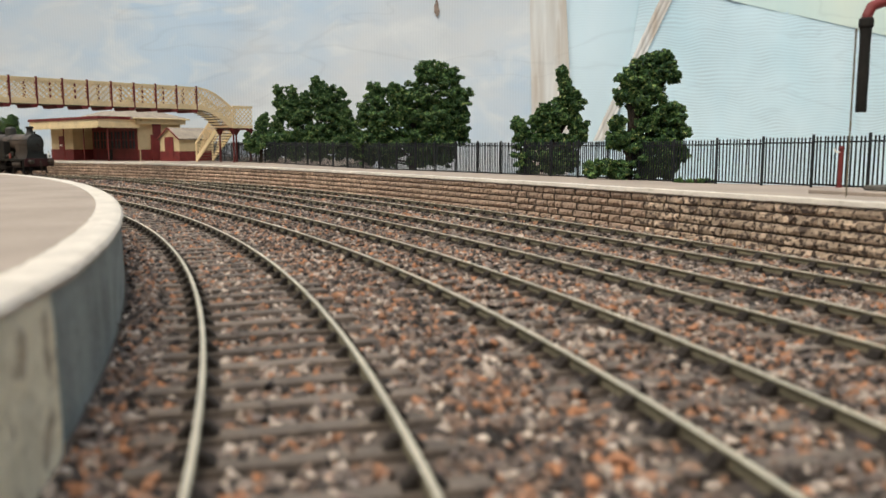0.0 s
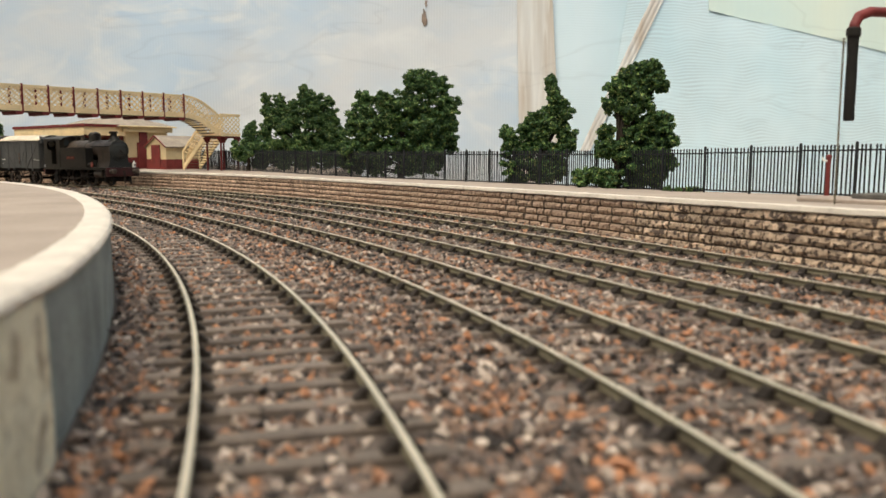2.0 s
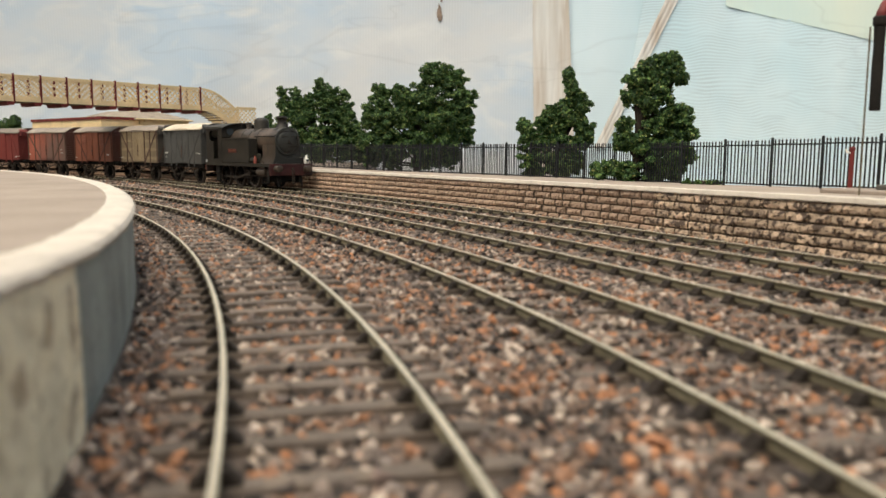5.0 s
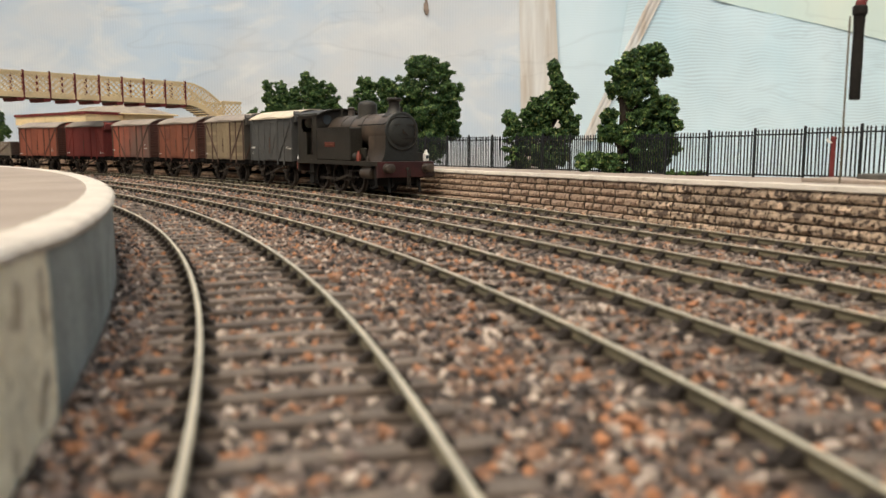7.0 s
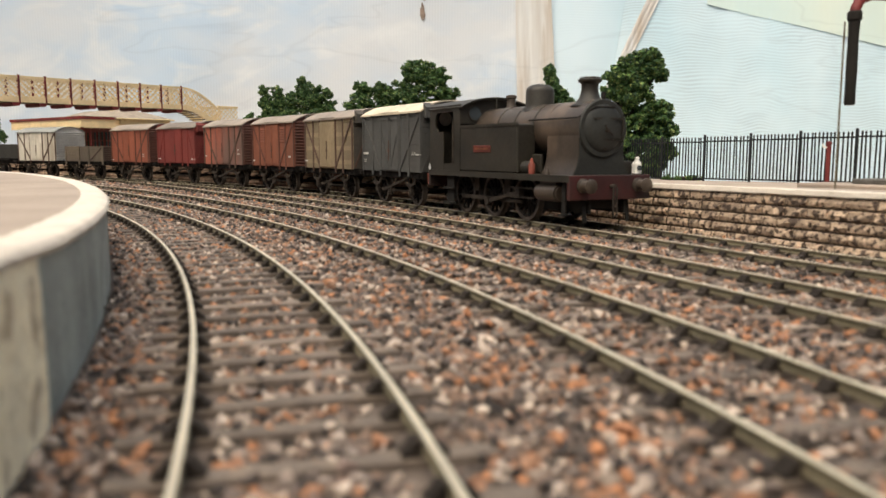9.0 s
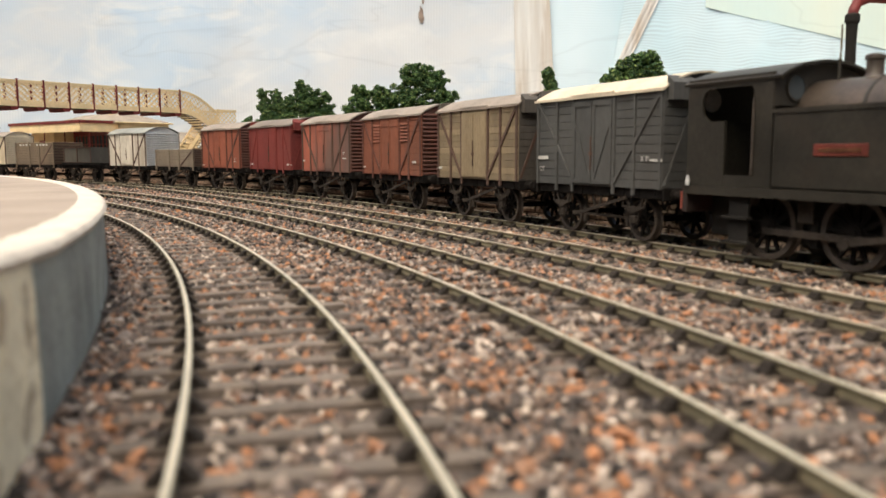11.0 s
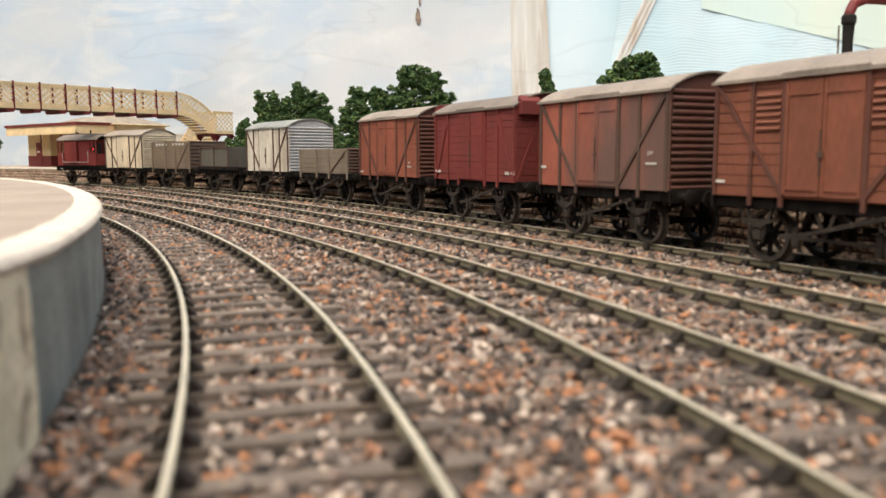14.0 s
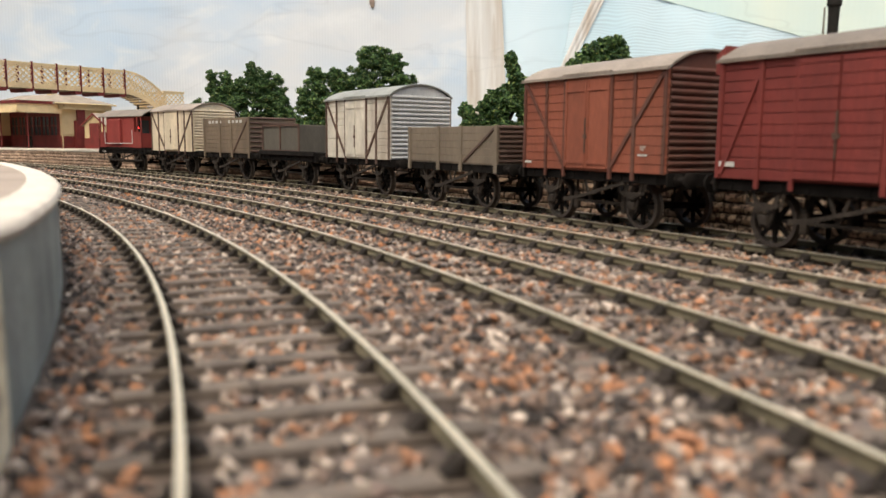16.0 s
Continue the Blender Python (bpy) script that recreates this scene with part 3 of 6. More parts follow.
def scatter_ballast():
    rng = np.random.default_rng(7)
    runs = []
    for y0, y1, pitch, r in ((30, 135, 0.8, 0.8), (135, 330, 0.95, 0.78), (330, 620, 1.25, 0.86), (620, 1000, 2.6, 1.4)):
        x0, x1 = (-85, 95) if y1 <= 135 else (-125, 190) if y1 <= 330 else (-330, 130) if y1 <= 620 else (-620, 0)
        n = int((x1 - x0) * (y1 - y0) / (pitch * pitch))
        pts = np.stack([rng.uniform(x0, x1, n), rng.uniform(y0, y1, n)], 1)
        runs.append((pts, np.full(n, r)))
    pts, rad = np.concatenate([a for a, _ in runs]), np.concatenate([b for _, b in runs])

    def lateral(i, p):
        x, y, h = TABLES[i]
        sel = slice(0, 1900, 6)
        xs, ys, hs, s_ = x[sel], y[sel], h[sel], S_AXIS[sel]
        out_o, out_s = np.empty(len(p)), np.empty(len(p))
        for k in range(0, len(p), 4000):
            q = p[k:k + 4000]
            j = ((q[:, 0, None] - xs) ** 2 + (q[:, 1, None] - ys) ** 2).argmin(1)
            dx, dy = q[:, 0] - xs[j], q[:, 1] - ys[j]
            out_o[k:k + 4000] = dx * np.cos(hs[j]) + dy * np.sin(hs[j])
            out_s[k:k + 4000] = s_[j] - dx * np.sin(hs[j]) + dy * np.cos(hs[j])
        return out_o, out_s

    o0, _ = lateral(0, pts)
    o4, _ = lateral(4, pts)
    keep = (o0 > PL + 0.8) & (o4 < -0.6)
    pts, rad = pts[keep], rad[keep]
    depth = np.interp(pts[:, 1], (110, 190), (1.0, 0.3))
    z = np.full(len(pts), BED + 0.5) + rng.uniform(-1, 0, len(pts)) * depth + rng.uniform(0, 0.6, len(pts))
    alive = np.ones(len(pts), bool)
    for i in range(4):
        o, s = lateral(i, pts)
        g = GAUGE[i] / 2
        near_rail = np.abs(np.abs(o) - g - 0.4) < 1.1
        alive &= ~(near_rail & (rng.uniform(0, 1, len(pts)) < 0.85))
        z[np.abs(np.abs(o) - g - 0.4) < 2.6] -= 0.75
        phase = ((s - TRACK_RUN[i][0] - 3) / SPACING) % 1.0
        on_sleeper = (np.abs(o) < 17) & ((phase < 0.2) | (phase > 0.8))
        alive &= ~(on_sleeper & (rng.uniform(0, 1, len(pts)) < (0.88 if i == 0 else 0.35)))
        z[on_sleeper] += 0.1 if i == 0 else 0.3
        z[(np.abs(o) < 17) & ~on_sleeper] -= 0.3
    pts, rad, z = pts[alive], rad[alive], z[alive]
    rad = rad * rng.uniform(0.5, 1.35, len(pts))
    v, f = stones_from(np.column_stack([pts, z]), rad, rng)
    me = bpy.data.meshes.new("mesh")
    me.from_pydata((v * MM).tolist(), [], f.tolist())
    me.materials.append(M_BALLAST)
    ob = new("ballast", me)
    tagged(ob, "loose brown, grey and orange ballast stones between the rails", "ballast", kind="stuff")


scatter_ballast()


# ---- palisade fence ----
def fence():
    pts = [fence_at(u) for u in np.linspace(0, len(FENCE_LINE) - 1.001, 900)]
    cum = [0.0]
    for a, b in zip(pts, pts[1:]):
        cum.append(cum[-1] + (b - a).length)

    def at(d):
        j = int(np.searchsorted(cum, d))
        j = min(max(j, 1), len(pts) - 1)
        w = (d - cum[j - 1]) / (cum[j] - cum[j - 1])
        p, t = pts[j - 1].lerp(pts[j], w), (pts[j] - pts[j - 1]).normalized()
        return p, math.degrees(math.atan2(t.y, t.x))

    H = 20.5
    bm = bmesh.new()
    box(bm, -0.5, 0.5, -0.5, 0.5, -0.5, H + 0.5, 0.1)
    prism(bm, [(-0.45, H + 0.4), (0.45, H + 0.4), (0.3, H + 1.1), (-0.3, H + 1.1)], -0.4, 0.4)
    post = mesh_of(bm, M_FENCE)
    bm = bmesh.new()
    prism(bm, [(-0.3, 0.2), (0.3, 0.2), (0.3, H - 1.2), (0.42, H - 0.6), (0, H), (-0.42, H - 0.6), (-0.3, H - 1.2)], -0.18, 0.12)
    pale = mesh_of(bm, M_FENCE)
    runs = [296.5 + 26.4 * k for k in range(-6, 5)]
    while runs[-1] < min(cum[-1] - 60, 1180.0):
        runs.append(runs[-1] + 23.4)
    for d, d2 in zip(runs, runs[1:]):
        bay = d2 - d
        top = thing("fence_panel", "black steel palisade fence panel along the platform back", "fence", group="palisade fence panels")
        p, a = at(d)
        top.matrix_basis = mm(p.x, p.y, ZP - 1.9 * fall_at(p.y))
        q, a2 = at(d + bay)
        piece("post", post, top, mm(0, 0, 0, 0, 0, a))
        for z in (0.7, H - 2.3):
            bm = bmesh.new()
            bar(bm, (0, 0, z), (q.x - p.x, q.y - p.y, z), 0.4, 0.65)
            part("fence_rail", bm, M_FENCE, top)
        k = 14
        for j in range(1, k):
            r, ra = at(d + bay * j / k)
            piece("pale", pale, top, mm(r.x - p.x, r.y - p.y, 0, random.uniform(-0.6, 0.6), random.uniform(-1.0, 1.0), ra))


fence()


# ---- trees ----
def tree(label, x, y, clumps, seed, trunk_h=30.0):
    """clumps: (dx, dz, radius) of the leaf masses, seen from the track."""
    rng = np.random.default_rng(seed)
    top = thing("tree", label, "tree", mm(x, y, ZP - 0.5 - 2.0 * fall_at(y)), group="trees behind the platform fence")
    bm = bmesh.new()
    rod(bm, (0, 0, -1), (0.5, 0, trunk_h * 0.5), 2.4, 1.7, 8)
    rod(bm, (0.5, 0, trunk_h * 0.48), (0, 0.5, trunk_h), 1.7, 1.1, 8)
    for dx, dz, r in clumps:
        rod(bm, (0.3, 0, min(trunk_h * 0.6, dz * 0.5)), (dx, rng.uniform(-2, 2), dz), 0.9, 0.35, 6)
    part("trunk", bm, M_TRUNK, top)
    pts, nrm = [], []
    for dx, dz, r in clumps:
        for _ in range(int(36 + 3 * r)):
            a = rng.normal(size=3)
            a /= np.linalg.norm(a)
            c = np.array((dx, rng.uniform(-3, 3), dz)) + a * r * rng.uniform(0.3, 1.0)
            rr = min((max(r, 7) if r > 3 else r) * rng.uniform(0.12, 0.28), 3.0)
            n = int(12 * rr * rr) + 30
            d = rng.normal(size=(n, 3))
            d /= np.linalg.norm(d, axis=1)[:, None]
            pts.append(c + d * rr * rng.uniform(0.45, 1.25, (n, 1)) * (1.0, 1.0, 0.75) + rng.normal(size=3) * 0.4)
            nrm.append(d)
    p, d = np.concatenate(pts), np.concatenate(nrm)
    ok = p[:, 2] > 1.0
    p, d = p[ok], d[ok]
    n = len(p)
    d = d + rng.normal(size=(n, 3)) * 0.9
    d /= np.linalg.norm(d, axis=1)[:, None]
    t = np.cross(d, rng.normal(size=(n, 3)))
    t /= np.linalg.norm(t, axis=1)[:, None]
    b = np.cross(d, t)
    size = rng.uniform(0.55, 1.35, (n, 1))
    v = np.stack([p - t * size, p - b * size * 0.55 + d * 0.25, p + t * size, p + b * size * 0.55 + d * 0.25], 1).reshape(-1, 3)
    f = (np.arange(4)[None] + 4 * np.arange(n)[:, None])
    me = bpy.data.meshes.new("mesh")
    me.from_pydata((v * MM).tolist(), [], f.tolist())
    me.materials.append(M_LEAF)
    ob = new("crown", me)
    ob.parent = top
    return top


tree("dark green bushy model tree with a lumpy crown", -150, 868, [(-40, 66, 8), (-41, 77, 5), (-26, 75, 7), (-24, 64, 10), (-36, 52, 12), (-42, 40, 9), (-20, 46, 14), (-12, 62, 9), (-11, 69, 6), (-14, 54, 11), (2, 76, 10), (0, 85, 6), (14, 71, 11), (26, 73, 7), (8, 58, 16), (28, 58, 11), (24, 44, 16), (36, 30, 13), (4, 34, 16), (-10, 26, 16), (-30, 24, 15), (-46, 18, 11), (20, 20, 18), (40, 14, 13), (0, 10, 14), (-24, 8, 12), (-48, 8, 9), (48, 8, 9)], 11, 40)
tree("small light green bush beside the footbridge stairs", -195, 800, [(-6, 20, 12), (2, 36, 9), (8, 24, 12), (4, 44, 6)], 12, 20)
tree("tall rounded dark green model tree", -36, 655, [(-28, 62, 8), (-30, 50, 12), (-38, 40, 8), (-22, 40, 15), (-34, 24, 13), (-18, 18, 16), (6, 58, 13), (13, 74, 11), (22, 80, 8), (31, 69, 12), (37, 56, 12), (-12, 60, 9), (39, 42, 10), (22, 48, 21), (2, 36, 18), (24, 28, 20), (8, 16, 14), (24, 12, 12), (-8, 48, 11), (38, 30, 10), (-36, 10, 8), (4, 6, 8), (-20, 6, 8)], 13, 45)
tree("slim green model tree with a pointed top", 62, 510, [(3, 35, 6), (10, 37, 5), (-3, 33, 6), (5, 64, 3.2), (6, 58, 4), (8, 51, 6), (14, 45, 6), (2, 44, 6), (-5, 40, 6), (-10, 33, 6), (-22, 32, 4), (-20, 25, 7), (-11, 22, 8), (-1, 26, 6), (15, 31, 6), (16, 25, 6), (8, 20, 8), (-18, 12, 9), (-4, 11, 9), (8, 9, 8), (-16, 4, 7), (0, 3, 7)], 14, 35)
tree("tall narrow tree with clumped foliage", 93, 432, [(17, 62, 6.5), (11, 63, 5.5), (20, 56, 6), (4, 59, 6), (-2, 52, 6.5), (5, 51, 9), (12, 53, 7), (-2, 46, 6.5), (5, 42, 8), (13, 44, 7), (24, 35, 6), (17, 33, 9), (9, 32, 8), (25, 25, 7), (18, 20, 10), (-7, 31, 4), (-7, 23, 6), (1, 21, 8), (26, 14, 6), (8, 12, 10), (18, 8, 8), (-20, 6, 4.5), (-13, 7, 5), (-4, 6, 7), (8, 4, 7)], 15, 40)
tree("dark green tree beyond the station building", -640, 1130, [(-15, 40, 14), (5, 44, 15), (18, 34, 12), (-4, 24, 18), (14, 54, 8)], 16, 40)
tree("low scrubby green bush at the fence foot", 116, 391, [(-7, 1.0, 1.3), (-2, 1.1, 1.5), (3, 0.9, 1.2), (7, 1.0, 1.2)], 17, 2)


# ---- station building, hut and footbridge; local x along the platform (away), y away from the rails ----
U_DEG = 140.3     # local x points along the platform, away from the camera


STATION_AT = Matrix.Translation((-0.392, 0.881, ZP * MM)) @ Matrix(((math.cos(radians(U_DEG)), math.sin(radians(U_DEG)), 0, 0), (math.sin(radians(U_DEG)), -math.cos(radians(U_DEG)), 0, 0), (0, 0, 1, 0), (0, 0, 0, 1)))


def in_plan(bm, at=STATION_AT):
    """Turns a bmesh from platform coordinates into the plan (a mirrored frame, so faces are turned round)."""
    m = at.copy()
    m.translation = Vector((0, 0, 0))
    bmesh.ops.transform(bm, verts=bm.verts, matrix=m)
    bmesh.ops.recalc_face_normals(bm, faces=bm.faces)
    return bm


def sp(name, fn, mat, parent, label=""):
    bm = bmesh.new()
    fn(bm)
    return part(name, in_plan(bm), mat, parent, label)


def station_building():
    top = thing("station_building", "cream and maroon station building with a deep canopy", "station", Matrix.Translation(STATION_AT.translation))
    H = 42
    # main block behind the canopy
    sp("wall", lambda b: (box(b, 2, 165, 46, 100, 0, H)), M_WALLCREAM, top)
    sp("dado", lambda b: (box(b, 1.4, 165.4, 45.4, 100.4, 0, 13)), M_MAROON, top, "maroon painted dado")
    sp("wall", lambda b: box(b, 112, 172, 22, 46, 0, H), M_WALLCREAM, top)
    sp("dado", lambda b: box(b, 111.4, 172.4, 21.4, 46, 0, 13), M_MAROON, top, "maroon painted dado")
    sp("door", lambda b: box(b, 136, 148, 20.8, 22, 0, 29), M_MAROON, top, "maroon panelled door")
    sp("notice", lambda b: box(b, 139, 145, 20.3, 20.8, 17, 19), M_WHITE, top, "white notice")
    for px in (2.6, 60, 111):
        sp("canopy_post", lambda b: box(b, px - 0.5, px + 0.5, 10, 11, 0, 40), M_MAROON, top)
    # recessed front under the canopy: panelled windows and doors, with a dark sheet for its shade
    for k in range(6):
        x = 6 + 17 * k
        win = sp("window", lambda b: box(b, x, x + 15, 45.0, 45.4, 14, 34), M_GLASS, top, "dark glazed window")
        for q in (x, x + 7.5, x + 15):
            sp("window_frame", lambda b: box(b, q - 0.5, q + 0.5, 44.3, 45.0, 13, 35), M_MAROON, win)
        for q in (13.5, 24, 34.5):
            sp("window_frame", lambda b: box(b, x, x + 15, 44.4, 45.0, q - 0.4, q + 0.4), M_MAROON, win)
    sp("doorway", lambda b: box(b, 62, 74, 44.8, 45.3, 0, 32), M_DARK, top, "dark open doorway")
    # dark back sheet stands in for the deep shade under the canopy
    sp("recess_shade", lambda b: box(b, 3, 111, 45.4, 46, 13, 40), M_MAROON, top, "dark maroon panelled front under the canopy")
    # canopy with valance
    sp("canopy", lambda b: box(b, -2, 178, -2, 47, 47.2, 49.8), M_SLATE, top)
    sp("canopy_ceiling", lambda b: box(b, 0, 176, 0, 46, 41.5, 42), M_WALLCREAM, top)
    sp("fascia", lambda b: (box(b, -1, 177, -1.2, 0, 38.5, 47), box(b, -1.2, 0, -1.2, 47, 38.5, 47)), M_CREAM, top, "cream canopy fascia")
    sp("fascia_trim", lambda b: (box(b, -2.2, 178.4, -2.4, -1.2, 46.6, 49.6), box(b, -2.6, -1.4, -2.4, 47, 46.6, 49.6)), M_MAROON, top, "maroon edging")
    n = 22
    for k in range(n):
        y = 1 + 45 * k / n
        sp("valance_board", lambda b: prism(b, [(y, 42), (y + 1.7, 42), (y + 1.7, 37.6), (y + 0.85, 36.8), (y, 37.6)], -1.8, -1.3, "x"), M_CREAM, top)
    for k in range(50):
        x = 1 + 175 * k / 50
        sp("valance_board", lambda b: prism(b, [(x, 42), (x + 2.9, 42), (x + 2.9, 37.6), (x + 1.4, 36.8), (x, 37.6)], -1.8, -1.3, "y"), M_CREAM, top)
    # hipped main roof
    def roof(b):
        x0, x1, y0, y1, z0, z1 = -7, 172, 36, 108, 48.5, 61
        v = [b.verts.new(p) for p in ((x0, y0, z0), (x1, y0, z0), (x1, y1, z0), (x0, y1, z0), (x0 + 36, 72, z1), (x1 - 36, 72, z1), (x0, y0, z0 - 1.2), (x1, y0, z0 - 1.2), (x1, y1, z0 - 1.2), (x0, y1, z0 - 1.2))]
        for f in ((0, 1, 5, 4), (1, 2, 5), (2, 3, 4, 5), (3, 0, 4), (6, 7, 1, 0), (7, 8, 2, 1), (8, 9, 3, 2), (9, 6, 0, 3), (9, 8, 7, 6)):
            b.faces.new([v[i] for i in f])
    sp("roof", roof, M_SLATE, top, "shallow hipped tan roof")
    sp("soffit", lambda b: box(b, -4, 168, 42, 104, 42, 47.2), M_WALLCREAM, top)
    sp("gutter", lambda b: (rod(b, (-6.6, 36, 48), (-6.6, 108, 48), 0.9, None, 8), rod(b, (-6.6, 47, 47), (0.8, 47, 42), 0.6, None, 8), rod(b, (0.8, 47.2, 42), (0.8, 47.2, 0), 0.6, None, 8)), M_WALLCREAM, top)
    sp("pilaster", lambda b: (box(b, -1.5, 2, 64, 73, 0, 45), box(b, -2.0, 2, 61, 76, 0, 30)), M_MAROON, top, "maroon chimney breast")
    for z in np.arange(15, 42, 3.2):
        sp("board", lambda b: box(b, 1.5, 2.0, 46, 100, z, z + 2.9), M_WALLCREAM, top)
    sp("chimney", lambda b: (box(b, 60, 68, 68, 76, 58, 74, 0.3), box(b, 59.4, 68.6, 67.4, 76.6, 74, 75.5)), M_WALLCREAM, top)
    return top


station_building()


def hut():
    top = thing("lamp_hut", "small cream gabled hut with a maroon door", "hut", Matrix.Translation(STATION_AT @ Vector((-0.061, 0.060, 0))))
    sp("wall", lambda b: prism(b, [(0, 0), (40, 0), (40, 25), (20, 36), (0, 25)], 0, 44, "y"), M_WALLCREAM, top)
    sp("dado", lambda b: box(b, -0.5, 40.5, -0.5, 44.5, 0, 11), M_MAROON, top, "maroon dado")
    sp("door", lambda b: box(b, 11, 29, -1.0, -0.5, 0, 27), M_MAROON, top, "maroon plank door")
    sp("roof", lambda b: (prism(b, [(-2.5, 23.6), (20, 36), (20, 37.5), (-2.8, 25.0)], -2, 46, "y"), prism(b, [(42.5, 23.6), (20, 36), (20, 37.5), (42.8, 25.0)], -2, 46, "y")), M_SLATE, top, "tan felt roof")
    sp("bargeboard", lambda b: (bar(b, (-2.6, -2.3, 24.3), (20, -2.3, 37), 0.6, 1.6), bar(b, (42.6, -2.3, 24.3), (20, -2.3, 37), 0.6, 1.6)), M_MAROON, top)
    return top


hut()

# ---- footbridge: local x runs from the platform stairs back across the tracks ----
BR_DIR = math.degrees(math.atan2(-0.77, -0.64))
BRIDGE_AT = mm(-271, 801, 0, 0, 0, BR_DIR)


def lattice(bm, a, b, h, cell, y, t=0.45, w=0.95):
    """A lattice panel between the ground points a and b (x, z) of height h, at depth y."""
    (x0, z0), (x1, z1) = a, b
    n = max(1, round(abs(x1 - x0) / cell))
    rows = max(1, round(h / cell))
    for k in range(-rows, n):
        for sgn in (1, -1):
            pts = []
            for q in range(rows + 1):
                u = (k + q) / n if sgn == 1 else (n - k - q) / n
                if -1e-6 <= u <= 1 + 1e-6:
                    pts.append((x0 + (x1 - x0) * u, z0 + (z1 - z0) * u + h * q / rows))
            if len(pts) > 1:
                bar(bm, (pts[0][0], y + 0.12 * sgn, pts[0][1]), (pts[-1][0], y + 0.12 * sgn, pts[-1][1]), t, w)


def footbridge():
    top = thing("footbridge", "cream lattice footbridge with maroon posts over the tracks", "bridge", BRIDGE_AT)
    DZ, RZ, W = 64.8, 86.3, 24
    LEN = 300
    bm = bmesh.new()
    box(bm, -2, LEN, 0, W, DZ - 0.4, DZ + 0.8)
    part("deck", bm, M_STAIR, top)
    for y in (0, W):
        for x in np.arange(0, LEN, 21.5):
            side = bmesh.new()
            x1 = x + 21.5
            lattice(side, (x, DZ + 4.2), (x1, DZ + 4.2), RZ - DZ - 6.2, 5.0, y)
            part("lattice_panel", side, M_CREAM, top)
            bm = bmesh.new()
            box(bm, x - 0.8, x + 0.8, y - 0.9, y + 0.9, DZ - 1.5, RZ + 0.9, 0.2)
            prism(bm, [(x - 0.8, RZ), (x + 0.8, RZ), (x + 0.5, DZ), (x - 0.5, DZ)], y - 2.2, y - 0.8)
            part("post", bm, M_MAROON, top, "maroon bridge post")
        bm = bmesh.new()
        box(bm, -1, LEN, y - 0.7, y + 0.7, RZ - 2.2, RZ)
        box(bm, -1, LEN, y - 0.8, y + 0.8, DZ, DZ + 4.4)
        part("girder", bm, M_CREAM, top, "cream girder")
    for x in np.arange(0, LEN, 21.5):
        bm = bmesh.new()
        prism(bm, [(x + 0.6, DZ - 3.0), (x + 5.4, DZ - 3.0), (x + 6.4, DZ - 0.4), (x - 0.4, DZ - 0.4)], -2.6, W + 1)
        part("cross_beam", bm, M_MAROON, top)
    # upper flight: curved down to the landing
    n = 10
    fl = lambda k: (-3.9 * k, DZ - 17.3 * (1 - math.cos(0.5 * math.pi * k / n)) ** 1.1)
    for y in (0, W):
        bm = bmesh.new()
        for k in range(n):
            (xa, za), (xb, zb) = fl(k), fl(k + 1)
            bar(bm, (xa, y, za + 2), (xb, y, zb + 2), 1.4, 4.4)
            bar(bm, (xa, y, za + 20.5), (xb, y, zb + 20.5), 1.3, 2.0)
            lattice(bm, (xa, za + 4), (xb, zb + 4), 15.6, 5.0, y)
        part("stair_side", bm, M_CREAM, top, "cream curved lattice stair side")
    for k in range(n):
        (xa, za), (xb, zb) = fl(k), fl(k + 1)
        bm = bmesh.new()
        box(bm, xb - 0.6, xa + 0.6, 0.8, W - 0.8, zb - 0.3, zb + 0.5)
        part("tread", bm, M_STAIR, top)
    # landing
    LX, LZ = -39, DZ - 17.3
    bm = bmesh.new()
    box(bm, LX - 24, LX, -2, W + 2, LZ - 1.5, LZ + 0.5)
    part("landing", bm, M_MAROON, top)
    for y in (-2, W + 2):
        bm = bmesh.new()
        lattice(bm, (LX - 24, LZ + 3), (LX, LZ + 3), 18, 5.0, y)
        part("lattice_panel", bm, M_CREAM, top)
        for z0, z1 in ((0, 3), (20.5, 22.5)):
            bm = bmesh.new()
            box(bm, LX - 24, LX, y - 0.7, y + 0.7, LZ + z0, LZ + z1)
            part("landing_rail", bm, M_CREAM, top, "cream landing parapet")
    for z0, z1 in ((0, 3), (20.5, 22.5)):
        bm = bmesh.new()
        box(bm, LX - 24.7, LX - 23.3, -2, W + 2, LZ + z0, LZ + z1)
        part("landing_rail", bm, M_CREAM, top, "cream landing parapet")
    for x in (LX - 22, LX - 2):
        for y in (0, W):
            bm = bmesh.new()
            rod(bm, (x, y, ZP), (x, y, LZ - 1), 1.1, 0.9, 8)
            prism(bm, [(x - 5, LZ - 1.4), (x + 5, LZ - 1.4), (x, LZ - 8)], y - 0.4, y + 0.4)
            part("column", bm, M_MAROON, top, "maroon iron column")
    # lower flight towards the platform, along local y
    m = 12
    drop, run = LZ - ZP, 44
